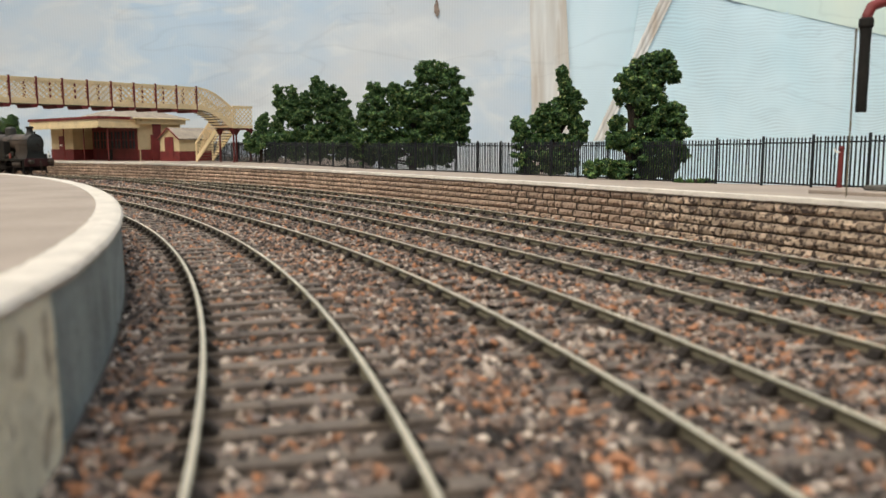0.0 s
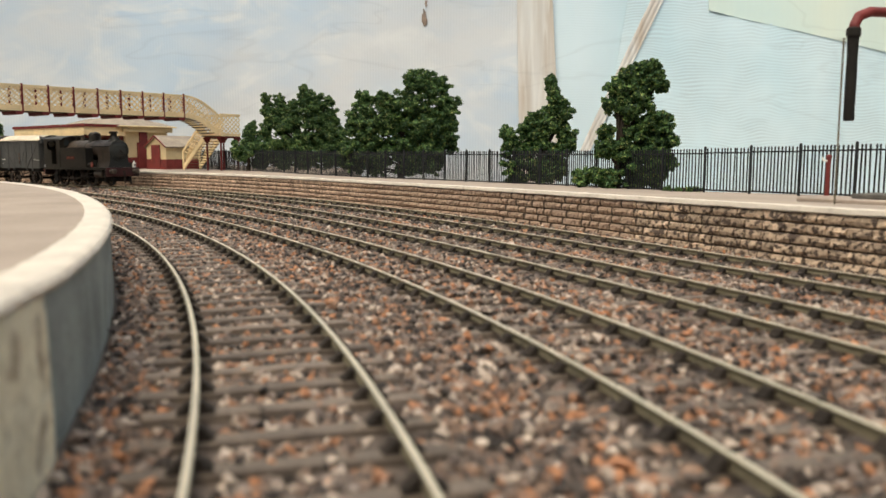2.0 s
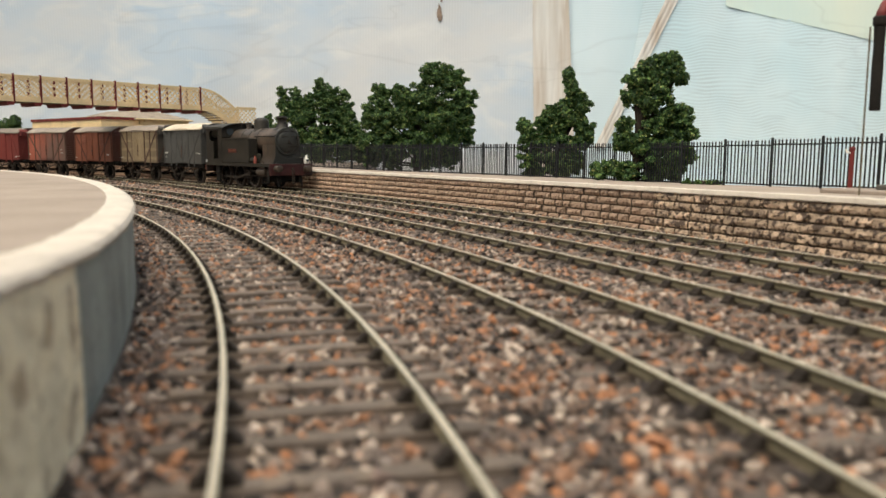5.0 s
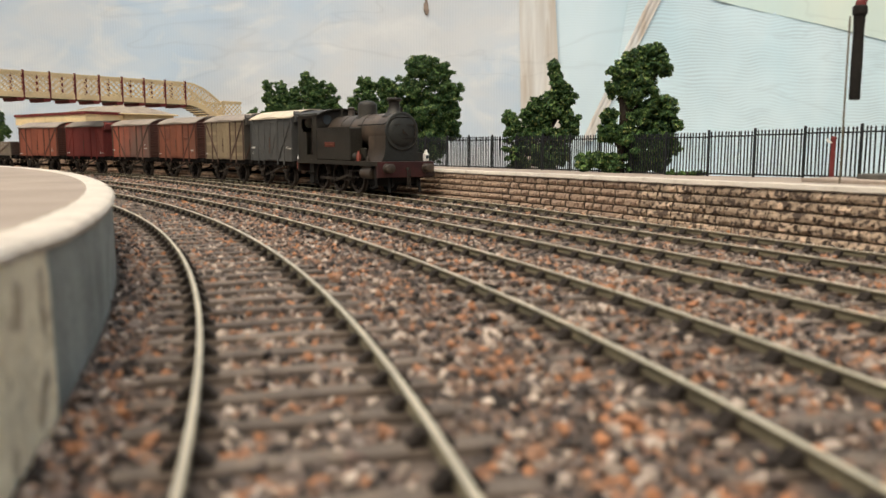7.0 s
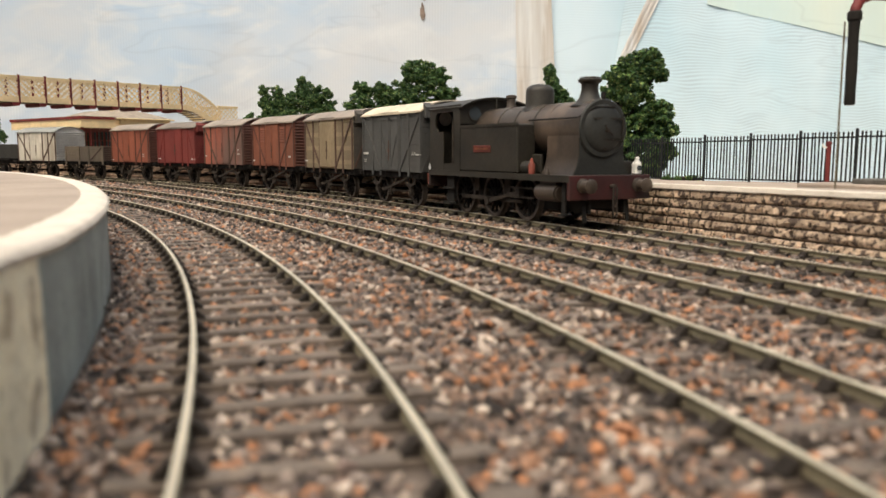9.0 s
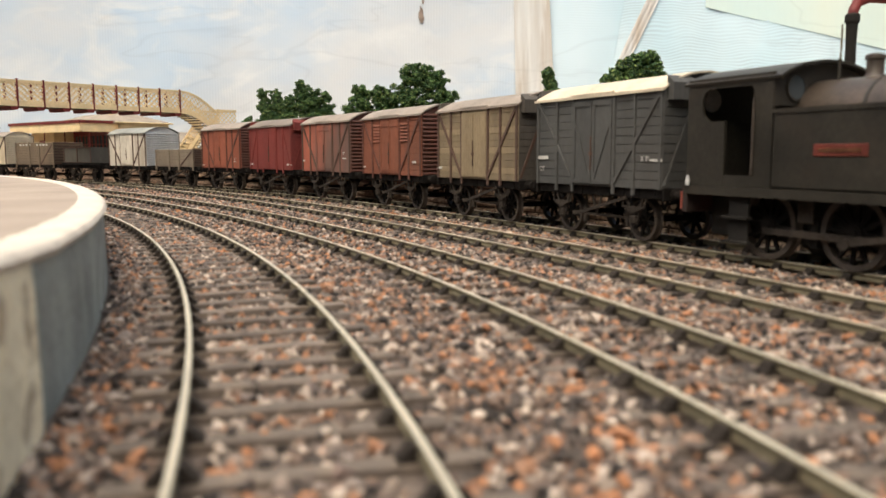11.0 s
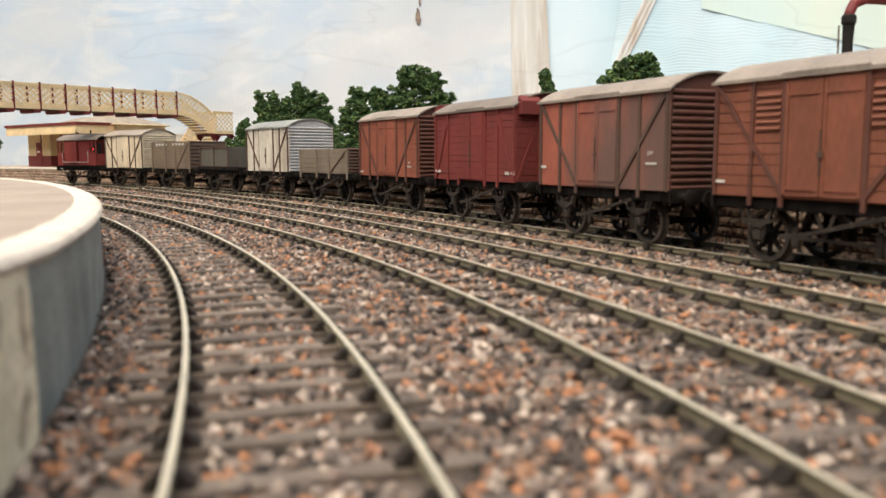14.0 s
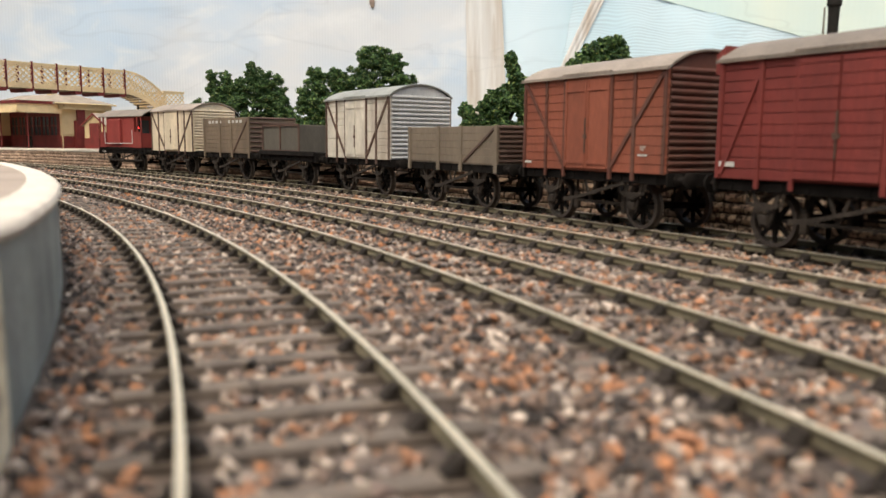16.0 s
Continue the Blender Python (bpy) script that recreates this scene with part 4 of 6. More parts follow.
    for x in (LX - 23, LX - 3):
        bm = bmesh.new()
        a, b = (x, -2, LZ), (x, -2 - run, ZP + 0.5)
        bar(bm, (x, -2, LZ + 2), (x, -2 - run, ZP + 2.5), 1.3, 4.2)
        bar(bm, (x, -2, LZ + 21), (x, -2 - run, ZP + 20), 1.3, 2)
        for k in range(-4, 12):
            for sg in (1, -1):
                p0 = k * 3.9
                q = [(-2 - p0 - (4.6 * j * sg), j * 4.6) for j in range(5)]
                q = [(yy, hh) for yy, hh in q if -2 - run <= yy <= -2]
                if len(q) > 1:
                    zz = lambda yy: LZ + 3 - drop * (-2 - yy) / run
                    bar(bm, (x + 0.12 * sg, q[0][0], zz(q[0][0]) + q[0][1]), (x + 0.12 * sg, q[-1][0], zz(q[-1][0]) + q[-1][1]), 0.5, 0.75, (1, 0, 0))
        bar(bm, (x, -2 - run, ZP), (x, -2 - run, ZP + 21), 1.5, 1.5, (1, 0, 0))
        part("stair_side", bm, M_CREAM, top, "cream lattice stair side")
    for k in range(m):
        bm = bmesh.new()
        y = -2 - run * (k + 0.5) / m
        z = LZ - drop * (k + 0.7) / m
        box(bm, LX - 22.4, LX - 3.6, y - 2, y + 2, z - 0.3, z + 0.4)
        part("tread", bm, M_STAIR, top)
    # far pier on the opposite platform
    for y in (2, W - 2):
        bm = bmesh.new()
        rod(bm, (285, y, ZP - 1), (285, y, DZ), 1.4, 1.1, 8)
        part("column", bm, M_MAROON, top)


footbridge()


# ---- water crane, standpipe and slabs on the platform ----
def water_crane():
    top = thing("water_crane", "maroon and black water crane with a hanging leather hose", "water crane", mm(168, 262, ZP - 0.2))
    bm = bmesh.new()
    lathe(bm, [(7, 0), (7, 1.2), (4, 2.2), (2.6, 4), (2.3, 52), (3.2, 53), (3.2, 55), (1.6, 57), (0.4, 60)], 20)
    part("column", bm, M_MAROON, top, "maroon crane column", True)
    bm = bmesh.new()
    pts = [Vector((0, 0, 50)), Vector((-12, -4, 57)), Vector((-28, -9, 59.5)), Vector((-39, -12.5, 59.3)), Vector((-43, -13.6, 57.8)), Vector((-44.4, -14, 55.0)), Vector((-44.5, -14, 53))]
    for a, b in zip(pts, pts[1:]):
        rod(bm, a, b, 1.5, 1.5, 14)
        bmesh.ops.create_icosphere(bm, subdivisions=2, radius=1.5, matrix=Matrix.Translation(b))
    part("arm", bm, M_MAROON, top, "maroon curved arm", True)
    bm = bmesh.new()
    lathe(bm, [(1.9, 51.5), (2.1, 52), (2.1, 54), (1.7, 54.4)], 18, Matrix.Translation((-44.5, -14, 0)))
    part("collar", bm, M_BLACK, top)
    bm = bmesh.new()
    lathe(bm, [(1.45, 26.5), (1.6, 27), (1.55, 30), (1.62, 38), (1.5, 46), (1.7, 52)], 18, Matrix.Translation((-44.5, -14, 0)))
    part("hose", bm, M_BLACK, top, "black leather hose", True)
    bm = bmesh.new()
    z = 51.0
    k = 0
    while z > 0.5:
        bmesh.ops.create_uvsphere(bm, u_segments=6, v_segments=4, radius=0.36, matrix=Matrix.Translation((-47.1, -13.5, z)) @ Matrix.Diagonal((0.9, 0.9, 1.2, 1)))
        z -= 0.75
        k += 1
    part("chain", bm, M_RAILSIDE, top, "thin hanging chain")
    return top


water_crane()


def standpipe():
    top = thing("standpipe", "short maroon standpipe with a small tap", "standpipe", mm(144.5, 303, ZP - 0.2) @ Matrix.Diagonal((1.1, 1.1, 1.15, 1)))
    bm = bmesh.new()
    lathe(bm, [(1.3, 0), (1.3, 0.6), (0.8, 1.0), (0.8, 13), (1.05, 13.2), (1.0, 13.8), (0.3, 14.2)], 12)
    part("pipe", bm, M_MAROON, top, "", True)
    bm = bmesh.new()
    rod(bm, (0, 0, 12), (-2.2, -0.4, 12.4), 0.35, 0.3, 8)
    rod(bm, (-2.2, -0.4, 12.4), (-2.4, -0.4, 13.4), 0.3, 0.3, 8)
    part("tap", bm, M_WHITE, top, "pale metal tap")


standpipe()
M_SLAB = material("grey_slab", (0.12, 0.11, 0.095), 0.9)
for label, x, y, z, lx, ly, lz, rz, mt in (("worn stone slab lying on the platform", 141, 255, 0, 52, 19, 1.5, -59, M_PLATFORM), ("grey stone slab stacked on another", 149, 251, 1.5, 38, 13, 1.7, -60, M_SLAB)):
    top = thing("stone_slab", label, "slab", mm(x, y, ZP + 0.2 + z, 0, 0, rz), group="slabs under the water crane")
    bm = bmesh.new()
    box(bm, -lx / 2, lx / 2, -ly / 2, ly / 2, 0, lz, 0.3)
    part("slab", bm, mt, top)


# ---- rolling stock: local x forward, z up from the rail head; the side towards the camera is -y ----
WHEELS = []     # (wheelset, x, radius)


def paint(name, colour, grime=0.5, dirt=(0.09, 0.07, 0.055), patch=0.55, tint=0.0, size=55):
    return material(name, colour, 0.72, scale=70, fine=1100, dark=0.75, light=1.15, bump=0.08, streak=(1, 1, 0.35), dirt=(dirt, size, patch, grime), tint=tint)


def spoked_wheelset(top, x, r, spokes=0, name="wheelset"):
    """Axle with two wheels, turning about local y."""
    ws = new(name)
    ws.parent = top
    ws.empty_display_size = 0.005
    ws.matrix_basis = mm(x, 0, r)
    m = Matrix.Rotation(radians(90), 4, "X")
    for side in (-1, 1):
        y = side * 9.6
        off = Matrix.Translation((0, y, 0)) @ m
        bm = bmesh.new()
        lathe(bm, [(r * 0.84, -1.1), (r + 0.5, -1.1) if side == -1 else (r, -1.1), (r, -0.6), (r, 0.9) if side == -1 else (r + 0.5, 0.9), (r * 0.84, 0.9)], 32, off, True)
        part("tyre", bm, M_TYRE, ws)
        bm = bmesh.new()
        if spokes:
            star = []
            for k in range(spokes):
                a = 2 * math.pi * k / spokes
                ca, sa, hw, mid = math.cos(a), math.sin(a), 0.36, math.pi / spokes
                star += [(r * 0.88 * ca + hw * sa, r * 0.88 * sa - hw * ca), (r * 0.88 * ca - hw * sa, r * 0.88 * sa + hw * ca), (r * 0.27 * math.cos(a + mid), r * 0.27 * math.sin(a + mid))]
            prism(bm, star, y - 0.35, y + 0.35)
            hub = bmesh.new()
            rod(hub, (0, y - 0.9, 0), (0, y + 0.9, 0), r * 0.24, None, 14)
            part("hub", hub, M_UNDER, ws)
        else:
            lathe(bm, [(r * 0.86, -0.25), (r * 0.5, -0.5), (r * 0.3, -0.7), (r * 0.28, 0.7), (r * 0.5, 0.4), (r * 0.86, 0.25)], 24, off)
            for k in range(3):
                a = 2.1 * k
                rod(bm, (r * 0.58 * math.cos(a), y - 0.55, r * 0.58 * math.sin(a)), (r * 0.58 * math.cos(a), y + 0.55, r * 0.58 * math.sin(a)), r * 0.12, None, 8)
        part("wheel_centre", bm, M_UNDER, ws)
    bm = bmesh.new()
    rod(bm, (0, -11, 0), (0, 11, 0), 0.9, None, 10)
    part("axle", bm, M_UNDER, ws)
    WHEELS.append((ws, x, r))
    return ws


def underframe(top, half, base=18.0, mat=None):
    """Solebars, headstocks, axle guards, springs, brake gear, buffers and coupling."""
    mat = mat or M_UNDER
    for y in (-13.4, 13.4):
        bm = bmesh.new()
        box(bm, -half, half, y - 0.7, y + 0.7, 12.6, 15.6, 0.15)
        for x in np.linspace(-half + 4, half - 4, 9):
            box(bm, x - 0.3, x + 0.3, y - 0.95, y + 0.95, 12.9, 15.3)
        part("solebar", bm, mat, top)
        for x in (-base, base):
            bm = bmesh.new()
            s = 1 if y > 0 else -1
            prism(bm, [(x - 4.0, 13), (x - 3.3, 13), (x - 0.9, 8.0), (x + 0.9, 8.0), (x + 3.3, 13), (x + 4.0, 13), (x + 1.3, 4.8), (x - 1.3, 4.8)], y - 0.25, y + 0.25)
            box(bm, x - 1.1, x + 1.1, y + s * 0.2 - 0.7, y + s * 0.2 + 0.7, 5.2, 7.6, 0.25)
            part("axle_guard", bm, M_GEAR, top)
            bm = bmesh.new()
            for k in range(4):
                box(bm, x - 4.8 + 1.1 * k, x + 4.8 - 1.1 * k, y + s * 0.6 - 0.35, y + s * 0.6 + 0.35, 10.2 - 0.5 * k - 0.42, 10.2 - 0.5 * k)
            rod(bm, (x - 4.7, y + s * 0.6, 10.0), (x - 5.2, y + s * 0.2, 13.6), 0.28, None, 6)
            rod(bm, (x + 4.7, y + s * 0.6, 10.0), (x + 5.2, y + s * 0.2, 13.6), 0.28, None, 6)
            part("spring", bm, M_GEAR, top)
        bm = bmesh.new()
        bar(bm, (base - 3, y * 1.06, 12.6), (-base * 0.35, y * 1.06, 7.2), 0.5, 0.95)
        bar(bm, (-base * 0.35, y * 1.06, 7.2), (-base * 0.62, y * 1.06, 6.6), 0.5, 1.2)
        part("brake_lever", bm, M_GEAR, top)
        bm = bmesh.new()
        bar(bm, (-2.6, y, 13), (0, y, 7), 0.4, 0.7)
        bar(bm, (2.6, y, 13), (0, y, 7), 0.4, 0.7)
        bar(bm, (-base + 6, y * 0.72, 6.2), (base - 6, y * 0.72, 6.2), 0.7, 0.8)
        for x in (-base + 7.5, base - 7.5):
            box(bm, x - 0.9, x + 0.9, y * 0.72 - 0.7, y * 0.72 + 0.7, 3.6, 8.6, 0.2)
            bar(bm, (x, y * 0.72, 8), (x, y * 0.72, 13), 0.5, 0.6, (0, 1, 0))
        part("brake_gear", bm, M_GEAR, top)
    for x in (-half, half):
        s = 1 if x > 0 else -1
        bm = bmesh.new()
        box(bm, min(x, x + s * 0.9), max(x, x + s * 0.9), -15.2, 15.2, 12.2, 15.8, 0.15)
        part("headstock", bm, mat, top)
        for y in (-11.4, 11.4):
            bm = bmesh.new()
            lathe(bm, [(1.7, 0), (1.7, 0.5), (1.1, 0.8), (0.95, 2.6), (0.6, 2.7), (0.6, 3.6), (2.2, 3.8), (2.25, 4.4), (1.6, 4.75)], 14, Matrix.Translation((x + s * 0.8, y, 13.9)) @ Matrix.Rotation(radians(90) * s, 4, "Y"))
            part("buffer", bm, mat, top, "", True)
        bm = bmesh.new()
        rod(bm, (x, 0, 13.6), (x + s * 2.6, 0, 13.6), 0.5, None, 8)
        for k in range(3):
            rod(bm, (x + s * 2.4, -0.5, 13.4 - 1.6 * k), (x + s * 2.4, 0.5, 11.8 - 1.6 * k), 0.35, None, 6)
        part("coupling", bm, mat, top)
    for x in (-base, base):
        spoked_wheelset(top, x, 6.2, 8)


def roof_profile(half_w, eave, crown, n=14):
    return [(-half_w + 2 * half_w * k / n, eave + (crown - eave) * (1 - (2 * k / n - 1) ** 2) ** 0.85) for k in range(n + 1)]


def lettering(top, text, x, z, size, y=-15.75):
    """White characters on the side towards the camera."""
    cu = bpy.data.curves.new("text", "FONT")
    cu.body, cu.size, cu.extrude = text, size * MM, 0.00003
    tmp = new("letters", cu)
    bpy.context.view_layer.update()
    me = bpy.data.meshes.new_from_object(tmp.evaluated_get(bpy.context.evaluated_depsgraph_get()))
    bpy.data.objects.remove(tmp)
    me.materials.clear()
    me.materials.append(M_LETTER)
    ob = new("lettering", me)
    ob.parent = top
    ob.matrix_basis = mm(x, y, z, 90, 0, 0)
    return ob


def mark(top, x0, x1, z, h=1.2, y=-15.72):
    """A white bar in place of a number."""
    bm = bmesh.new()
    box(bm, x0, x1, y - 0.03, y + 0.03, z, z + h * 0.75)
    part("number_bar", bm, M_LETTER, top)


BODY = 31.2


def van(label, body, roof_mat, end="corrugated", planks=11, door="double", diag="up", strap=None, louvres=False, door_mat=None, panels=None, end_mat=None):
    """A four-wheeled covered goods van."""
    top = thing("goods_van", label, "goods van", group="wagons of the goods train")
    L, W, Z0, Z1, ZR = BODY, 15.4, 15.4, 42.6, 47.8
    strap = strap or body
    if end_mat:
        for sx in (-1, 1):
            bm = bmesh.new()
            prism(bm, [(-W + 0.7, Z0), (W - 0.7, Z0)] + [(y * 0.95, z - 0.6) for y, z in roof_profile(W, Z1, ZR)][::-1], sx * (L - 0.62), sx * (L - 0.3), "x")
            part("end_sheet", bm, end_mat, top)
    bm = bmesh.new()
    prism(bm, [(-W + 0.6, Z0), (W - 0.6, Z0)] + [(y * 0.955, z - 0.5) for y, z in roof_profile(W, Z1, ZR)][::-1], -L + 0.6, L - 0.6, "x")
    part("body", bm, body, top)
    underframe(top, L)
    # side boards on both sides
    n = planks
    for sy in (-1, 1):
        dz = (Z1 - Z0) / n
        for k in range(n):
            bm = bmesh.new()
            y = sy * (W - 0.35)
            box(bm, -L, L, y - 0.28, y + 0.28, Z0 + dz * k + 0.1, Z0 + dz * (k + 1) - 0.1, 0.06)
            part("plank", bm, (panels[k % len(panels)] if panels else body), top)
        y = sy * (W + 0.12)
        for x in (-L + 0.7, -L * 0.62, -L * 0.33, L * 0.33, L * 0.62, L - 0.7):
            bm = bmesh.new()
            box(bm, x - 0.55, x + 0.55, y - 0.35, y + 0.35, Z0 - 2.0 if abs(x) < L - 2 else Z0, Z1, 0.08)
            part("stanchion", bm, strap, top)
        runs = {"up": ((L * 0.33, Z0 + 1, L - 1.2, Z1 - 1), (-L + 1.2, Z1 - 1, -L * 0.33, Z0 + 1)), "down": ((L * 0.62, Z1 - 2, L - 1.5, Z0 + 1), (-L + 1.5, Z0 + 1, -L * 0.62, Z1 - 2))}[diag]
        for xa, za, xb, zb in runs:
            bm = bmesh.new()
            bar(bm, (xa, y, za), (xb, y, zb), 0.6, 1.1, (0, 0, 1))
            part("diagonal_strap", bm, strap, top)
        dm = door_mat or body
        for x0, x1 in ((-L * 0.31, -0.15), (0.15, L * 0.31)):
            bm = bmesh.new()
            box(bm, x0, x1, y - 0.25, y + 0.3, Z0 + 0.6, Z1 - 1.2, 0.1)
            d = part("door", bm, dm, top)
            bm = bmesh.new()
            yo = y + sy * 0.4
            if door == "double":
                for z in (Z0 + 2, Z1 - 4.5):
                    box(bm, x0, x1, yo - 0.15, yo + 0.15, z, z + 0.9)
                for x in (x0 + 0.4, x1 - 0.4):
                    box(bm, x - 0.4, x + 0.4, yo - 0.12, yo + 0.12, Z0 + 1, Z1 - 1.5)
            if door == "framed":
                for x in (x0 + 0.6, x1 - 0.6):
                    box(bm, x - 0.55, x + 0.55, yo - 0.18, yo + 0.18, Z0 + 1, Z1 - 1.6)
                box(bm, x0, x1, yo - 0.18, yo + 0.18, Z1 - 3.0, Z1 - 1.8)
                box(bm, x0, x1, yo - 0.18, yo + 0.18, Z0 + 0.8, Z0 + 2.0)
                mid = (x0 + x1) / 2
                bar(bm, (x0 + 1 if x0 < 0 else x1 - 1, yo, Z1 - 8), (x1 - 1 if x0 < 0 else x0 + 1, yo, Z0 + 2), 0.4, 0.8)
            if door == "boarded":
                for k in range(n):
                    za, zb = max(Z0 + dz * k + 0.1, Z0 + 0.7), min(Z0 + dz * (k + 1) - 0.1, Z1 - 1.3)
                    box(bm, x0 + 0.1, x1 - 0.1, yo - 0.14, yo + 0.06, za, zb)
            if door == "plain":
                for k in range(6):
                    xa = x0 + 0.2 + (x1 - x0 - 0.4) * k / 6
                    box(bm, xa, xa + (x1 - x0 - 0.4) / 6 - 0.22, yo - 0.14, yo + 0.02, Z0 + 1.2, Z1 - 1.6)
                box(bm, x0, x1, yo - 0.12, yo + 0.12, Z0 + 2.4, Z0 + 3.0)
                box(bm, x0, x1, yo - 0.12, yo + 0.12, Z1 - 3.4, Z1 - 2.8)
            part("door_frame", bm, dm, d)
        bm = bmesh.new()
        bar(bm, (0, y + sy * 0.75, Z0 + 5), (0, y + sy * 0.75, Z0 + 15), 0.35, 0.4, (0, 1, 0))
        box(bm, -0.7, 0.7, y + sy * 0.75 - 0.3, y + sy * 0.75 + 0.3, Z0 + 9.2, Z0 + 10.4)
        part("door_bar", bm, DIRTYSTRAP, top)
        if louvres:
            for x0, x1 in ((-L * 0.58, -L * 0.36), (L * 0.36, L * 0.58)):
                bm = bmesh.new()
                for k in range(6):
                    z = Z1 - 3.2 - 1.5 * k
                    prism(bm, [(sy * (W - 0.1), z), (sy * (W + 0.55), z - 0.9), (sy * (W - 0.1), z - 1.0)], x0, x1, "x")
                part("louvre", bm, body, top)
        bm = bmesh.new()
        box(bm, -L * 0.36, L * 0.36, y - 0.3, y + sy * 0.5 + 0.3, Z1 - 0.8, Z1 + 0.2)
        part("door_rail", bm, body, top)
    for sx in (-1, 1):
        x = sx * (L - 0.2)
        if end == "corrugated":
            for k in range(15):
                z = Z0 + 1 + (Z1 - Z0 - 1.5) * k / 14
                bm = bmesh.new()
                bmesh.ops.create_cone(bm, cap_ends=True, segments=8, radius1=0.75, radius2=0.75, depth=2 * W - 1.6, matrix=Matrix.Translation((x, 0, z)) @ Matrix.Rotation(radians(90), 4, "X"))
                part("corrugation", bm, end_mat or body, top)
        else:
            for k in range(planks):
                dz = (Z1 - Z0) / planks
                bm = bmesh.new()
                box(bm, x - 0.25, x + 0.25, -W + 0.4, W - 0.4, Z0 + dz * k + 0.1, Z0 + dz * (k + 1) - 0.1, 0.06)
                part("end_plank", bm, end_mat or body, top)
            for y in (-5, 5):
                bm = bmesh.new()
                box(bm, x + sx * 0.2 - 0.5, x + sx * 0.2 + 0.5, y - 0.7, y + 0.7, Z0 - 2, ZR - 2.5, 0.1)
                part("end_stanchion", bm, strap, top)
            for sy in (-1, 1):
                bm = bmesh.new()
                bar(bm, (x + sx * 0.3, sy * (W - 1), Z0 + 1), (x + sx * 0.3, sy * 5.5, Z1 - 5), 0.5, 1.0)
                part("end_diagonal", bm, strap, top)
                bm = bmesh.new()
                a, b = sorted((sy * 5.8, sy * (W - 1.2)))
                prism(bm, [(x, Z1 + 3.6), (x + sx * 2.6, Z1 + 1.6), (x + sx * 2.6, Z1 - 3.0), (x, Z1 - 3.0)], a, b, "y")
                part("vent_hood", bm, end_mat or body, top)
    bm = bmesh.new()
    pr = roof_profile(W + 0.7, Z1 - 0.1, ZR)
    prism(bm, [(y, z + 0.05) for y, z in pr] + [(y * 0.99, z - 0.5) for y, z in pr][::-1], -L - 0.6, L + 0.6, "x")
    part("roof", bm, roof_mat, top, "", True)
    bm = bmesh.new()
    box(bm, -L - 0.6, L + 0.6, -W - 1.0, -W - 0.6, Z1 - 0.6, Z1 + 0.2)
    box(bm, -L * 0.34, L * 0.34, -W - 1.1, -W - 0.4, Z1 + 0.2, Z1 + 0.7)
    part("rain_strip", bm, roof_mat, top)
    return top


ROOF_GREY = paint("dusty_grey_roof", (0.184, 0.15, 0.122), 0.3)
ROOF_WHITE = paint("whitewashed_roof", (0.60, 0.51, 0.385), 0.3, (0.42, 0.34, 0.25), 0.55)
ROOF_DUST = paint("pale_dusty_roof", (0.272, 0.224, 0.184), 0.3, (0.25, 0.2, 0.16))
GREY = paint("wagon_grey", (0.07, 0.069, 0.065), 0.45, (0.06, 0.052, 0.045))
TAN = paint("bare_tan_boards", (0.206, 0.156, 0.095), 0.5, (0.12, 0.09, 0.06))
TAN2 = paint("bare_tan_boards_light", (0.27, 0.205, 0.125), 0.4, (0.15, 0.115, 0.075))
BAUX = paint("bauxite_brown", (0.207, 0.068, 0.037), 0.45, (0.12, 0.06, 0.04))
SALMON = paint("faded_salmon_paint", (0.33, 0.094, 0.058), 0.85, (0.105, 0.075, 0.062), 0.47, 0.0, 26)
CRIMSON = paint("faded_crimson", (0.174, 0.029, 0.023), 0.4, (0.12, 0.03, 0.025))
BAUX2 = paint("orange_bauxite", (0.248, 0.073, 0.041), 0.3, (0.17, 0.06, 0.04), 0.6)
DIRTYSTRAP = paint("rusty_strap", (0.09, 0.05, 0.036), 0.4)
OPENGREY = paint("weathered_grey_boards", (0.175, 0.138, 0.10), 0.4, (0.12, 0.095, 0.07))
OPENBROWN = paint("weathered_brown_boards", (0.16, 0.118, 0.08), 0.5, (0.09, 0.065, 0.045))
INSUL = paint("off_white_insulated", (0.60, 0.55, 0.46), 0.6, (0.25, 0.19, 0.14), 0.53)
INSUL2 = paint("cream_insulated", (0.66, 0.56, 0.41), 0.45, (0.30, 0.21, 0.12), 0.56)
ALLOY = paint("dull_alloy", (0.46, 0.46, 0.45), 0.35, (0.24, 0.23, 0.21))
ALLOYROOF = paint("dull_green_grey_roof", (0.24, 0.245, 0.225), 0.4, (0.16, 0.15, 0.13))
CRATEGREY = paint("grimy_crate_boards", (0.10, 0.088, 0.07), 0.5, (0.05, 0.042, 0.034))
# darkened brown: shade on the van ends put into the paint; also for straps
BAUXEND = paint("brown_strap_and_shaded_end", (0.111, 0.039, 0.026), 0.5)
# tan van ends painted darker to carry their shade, with grime patches
ENDSHADE = paint("grimy_shaded_tan_end", (0.082, 0.07, 0.057), 0.5, (0.05, 0.042, 0.034))
BRAKERED = paint("brake_van_red", (0.235, 0.034, 0.028), 0.3, (0.2, 0.05, 0.035))


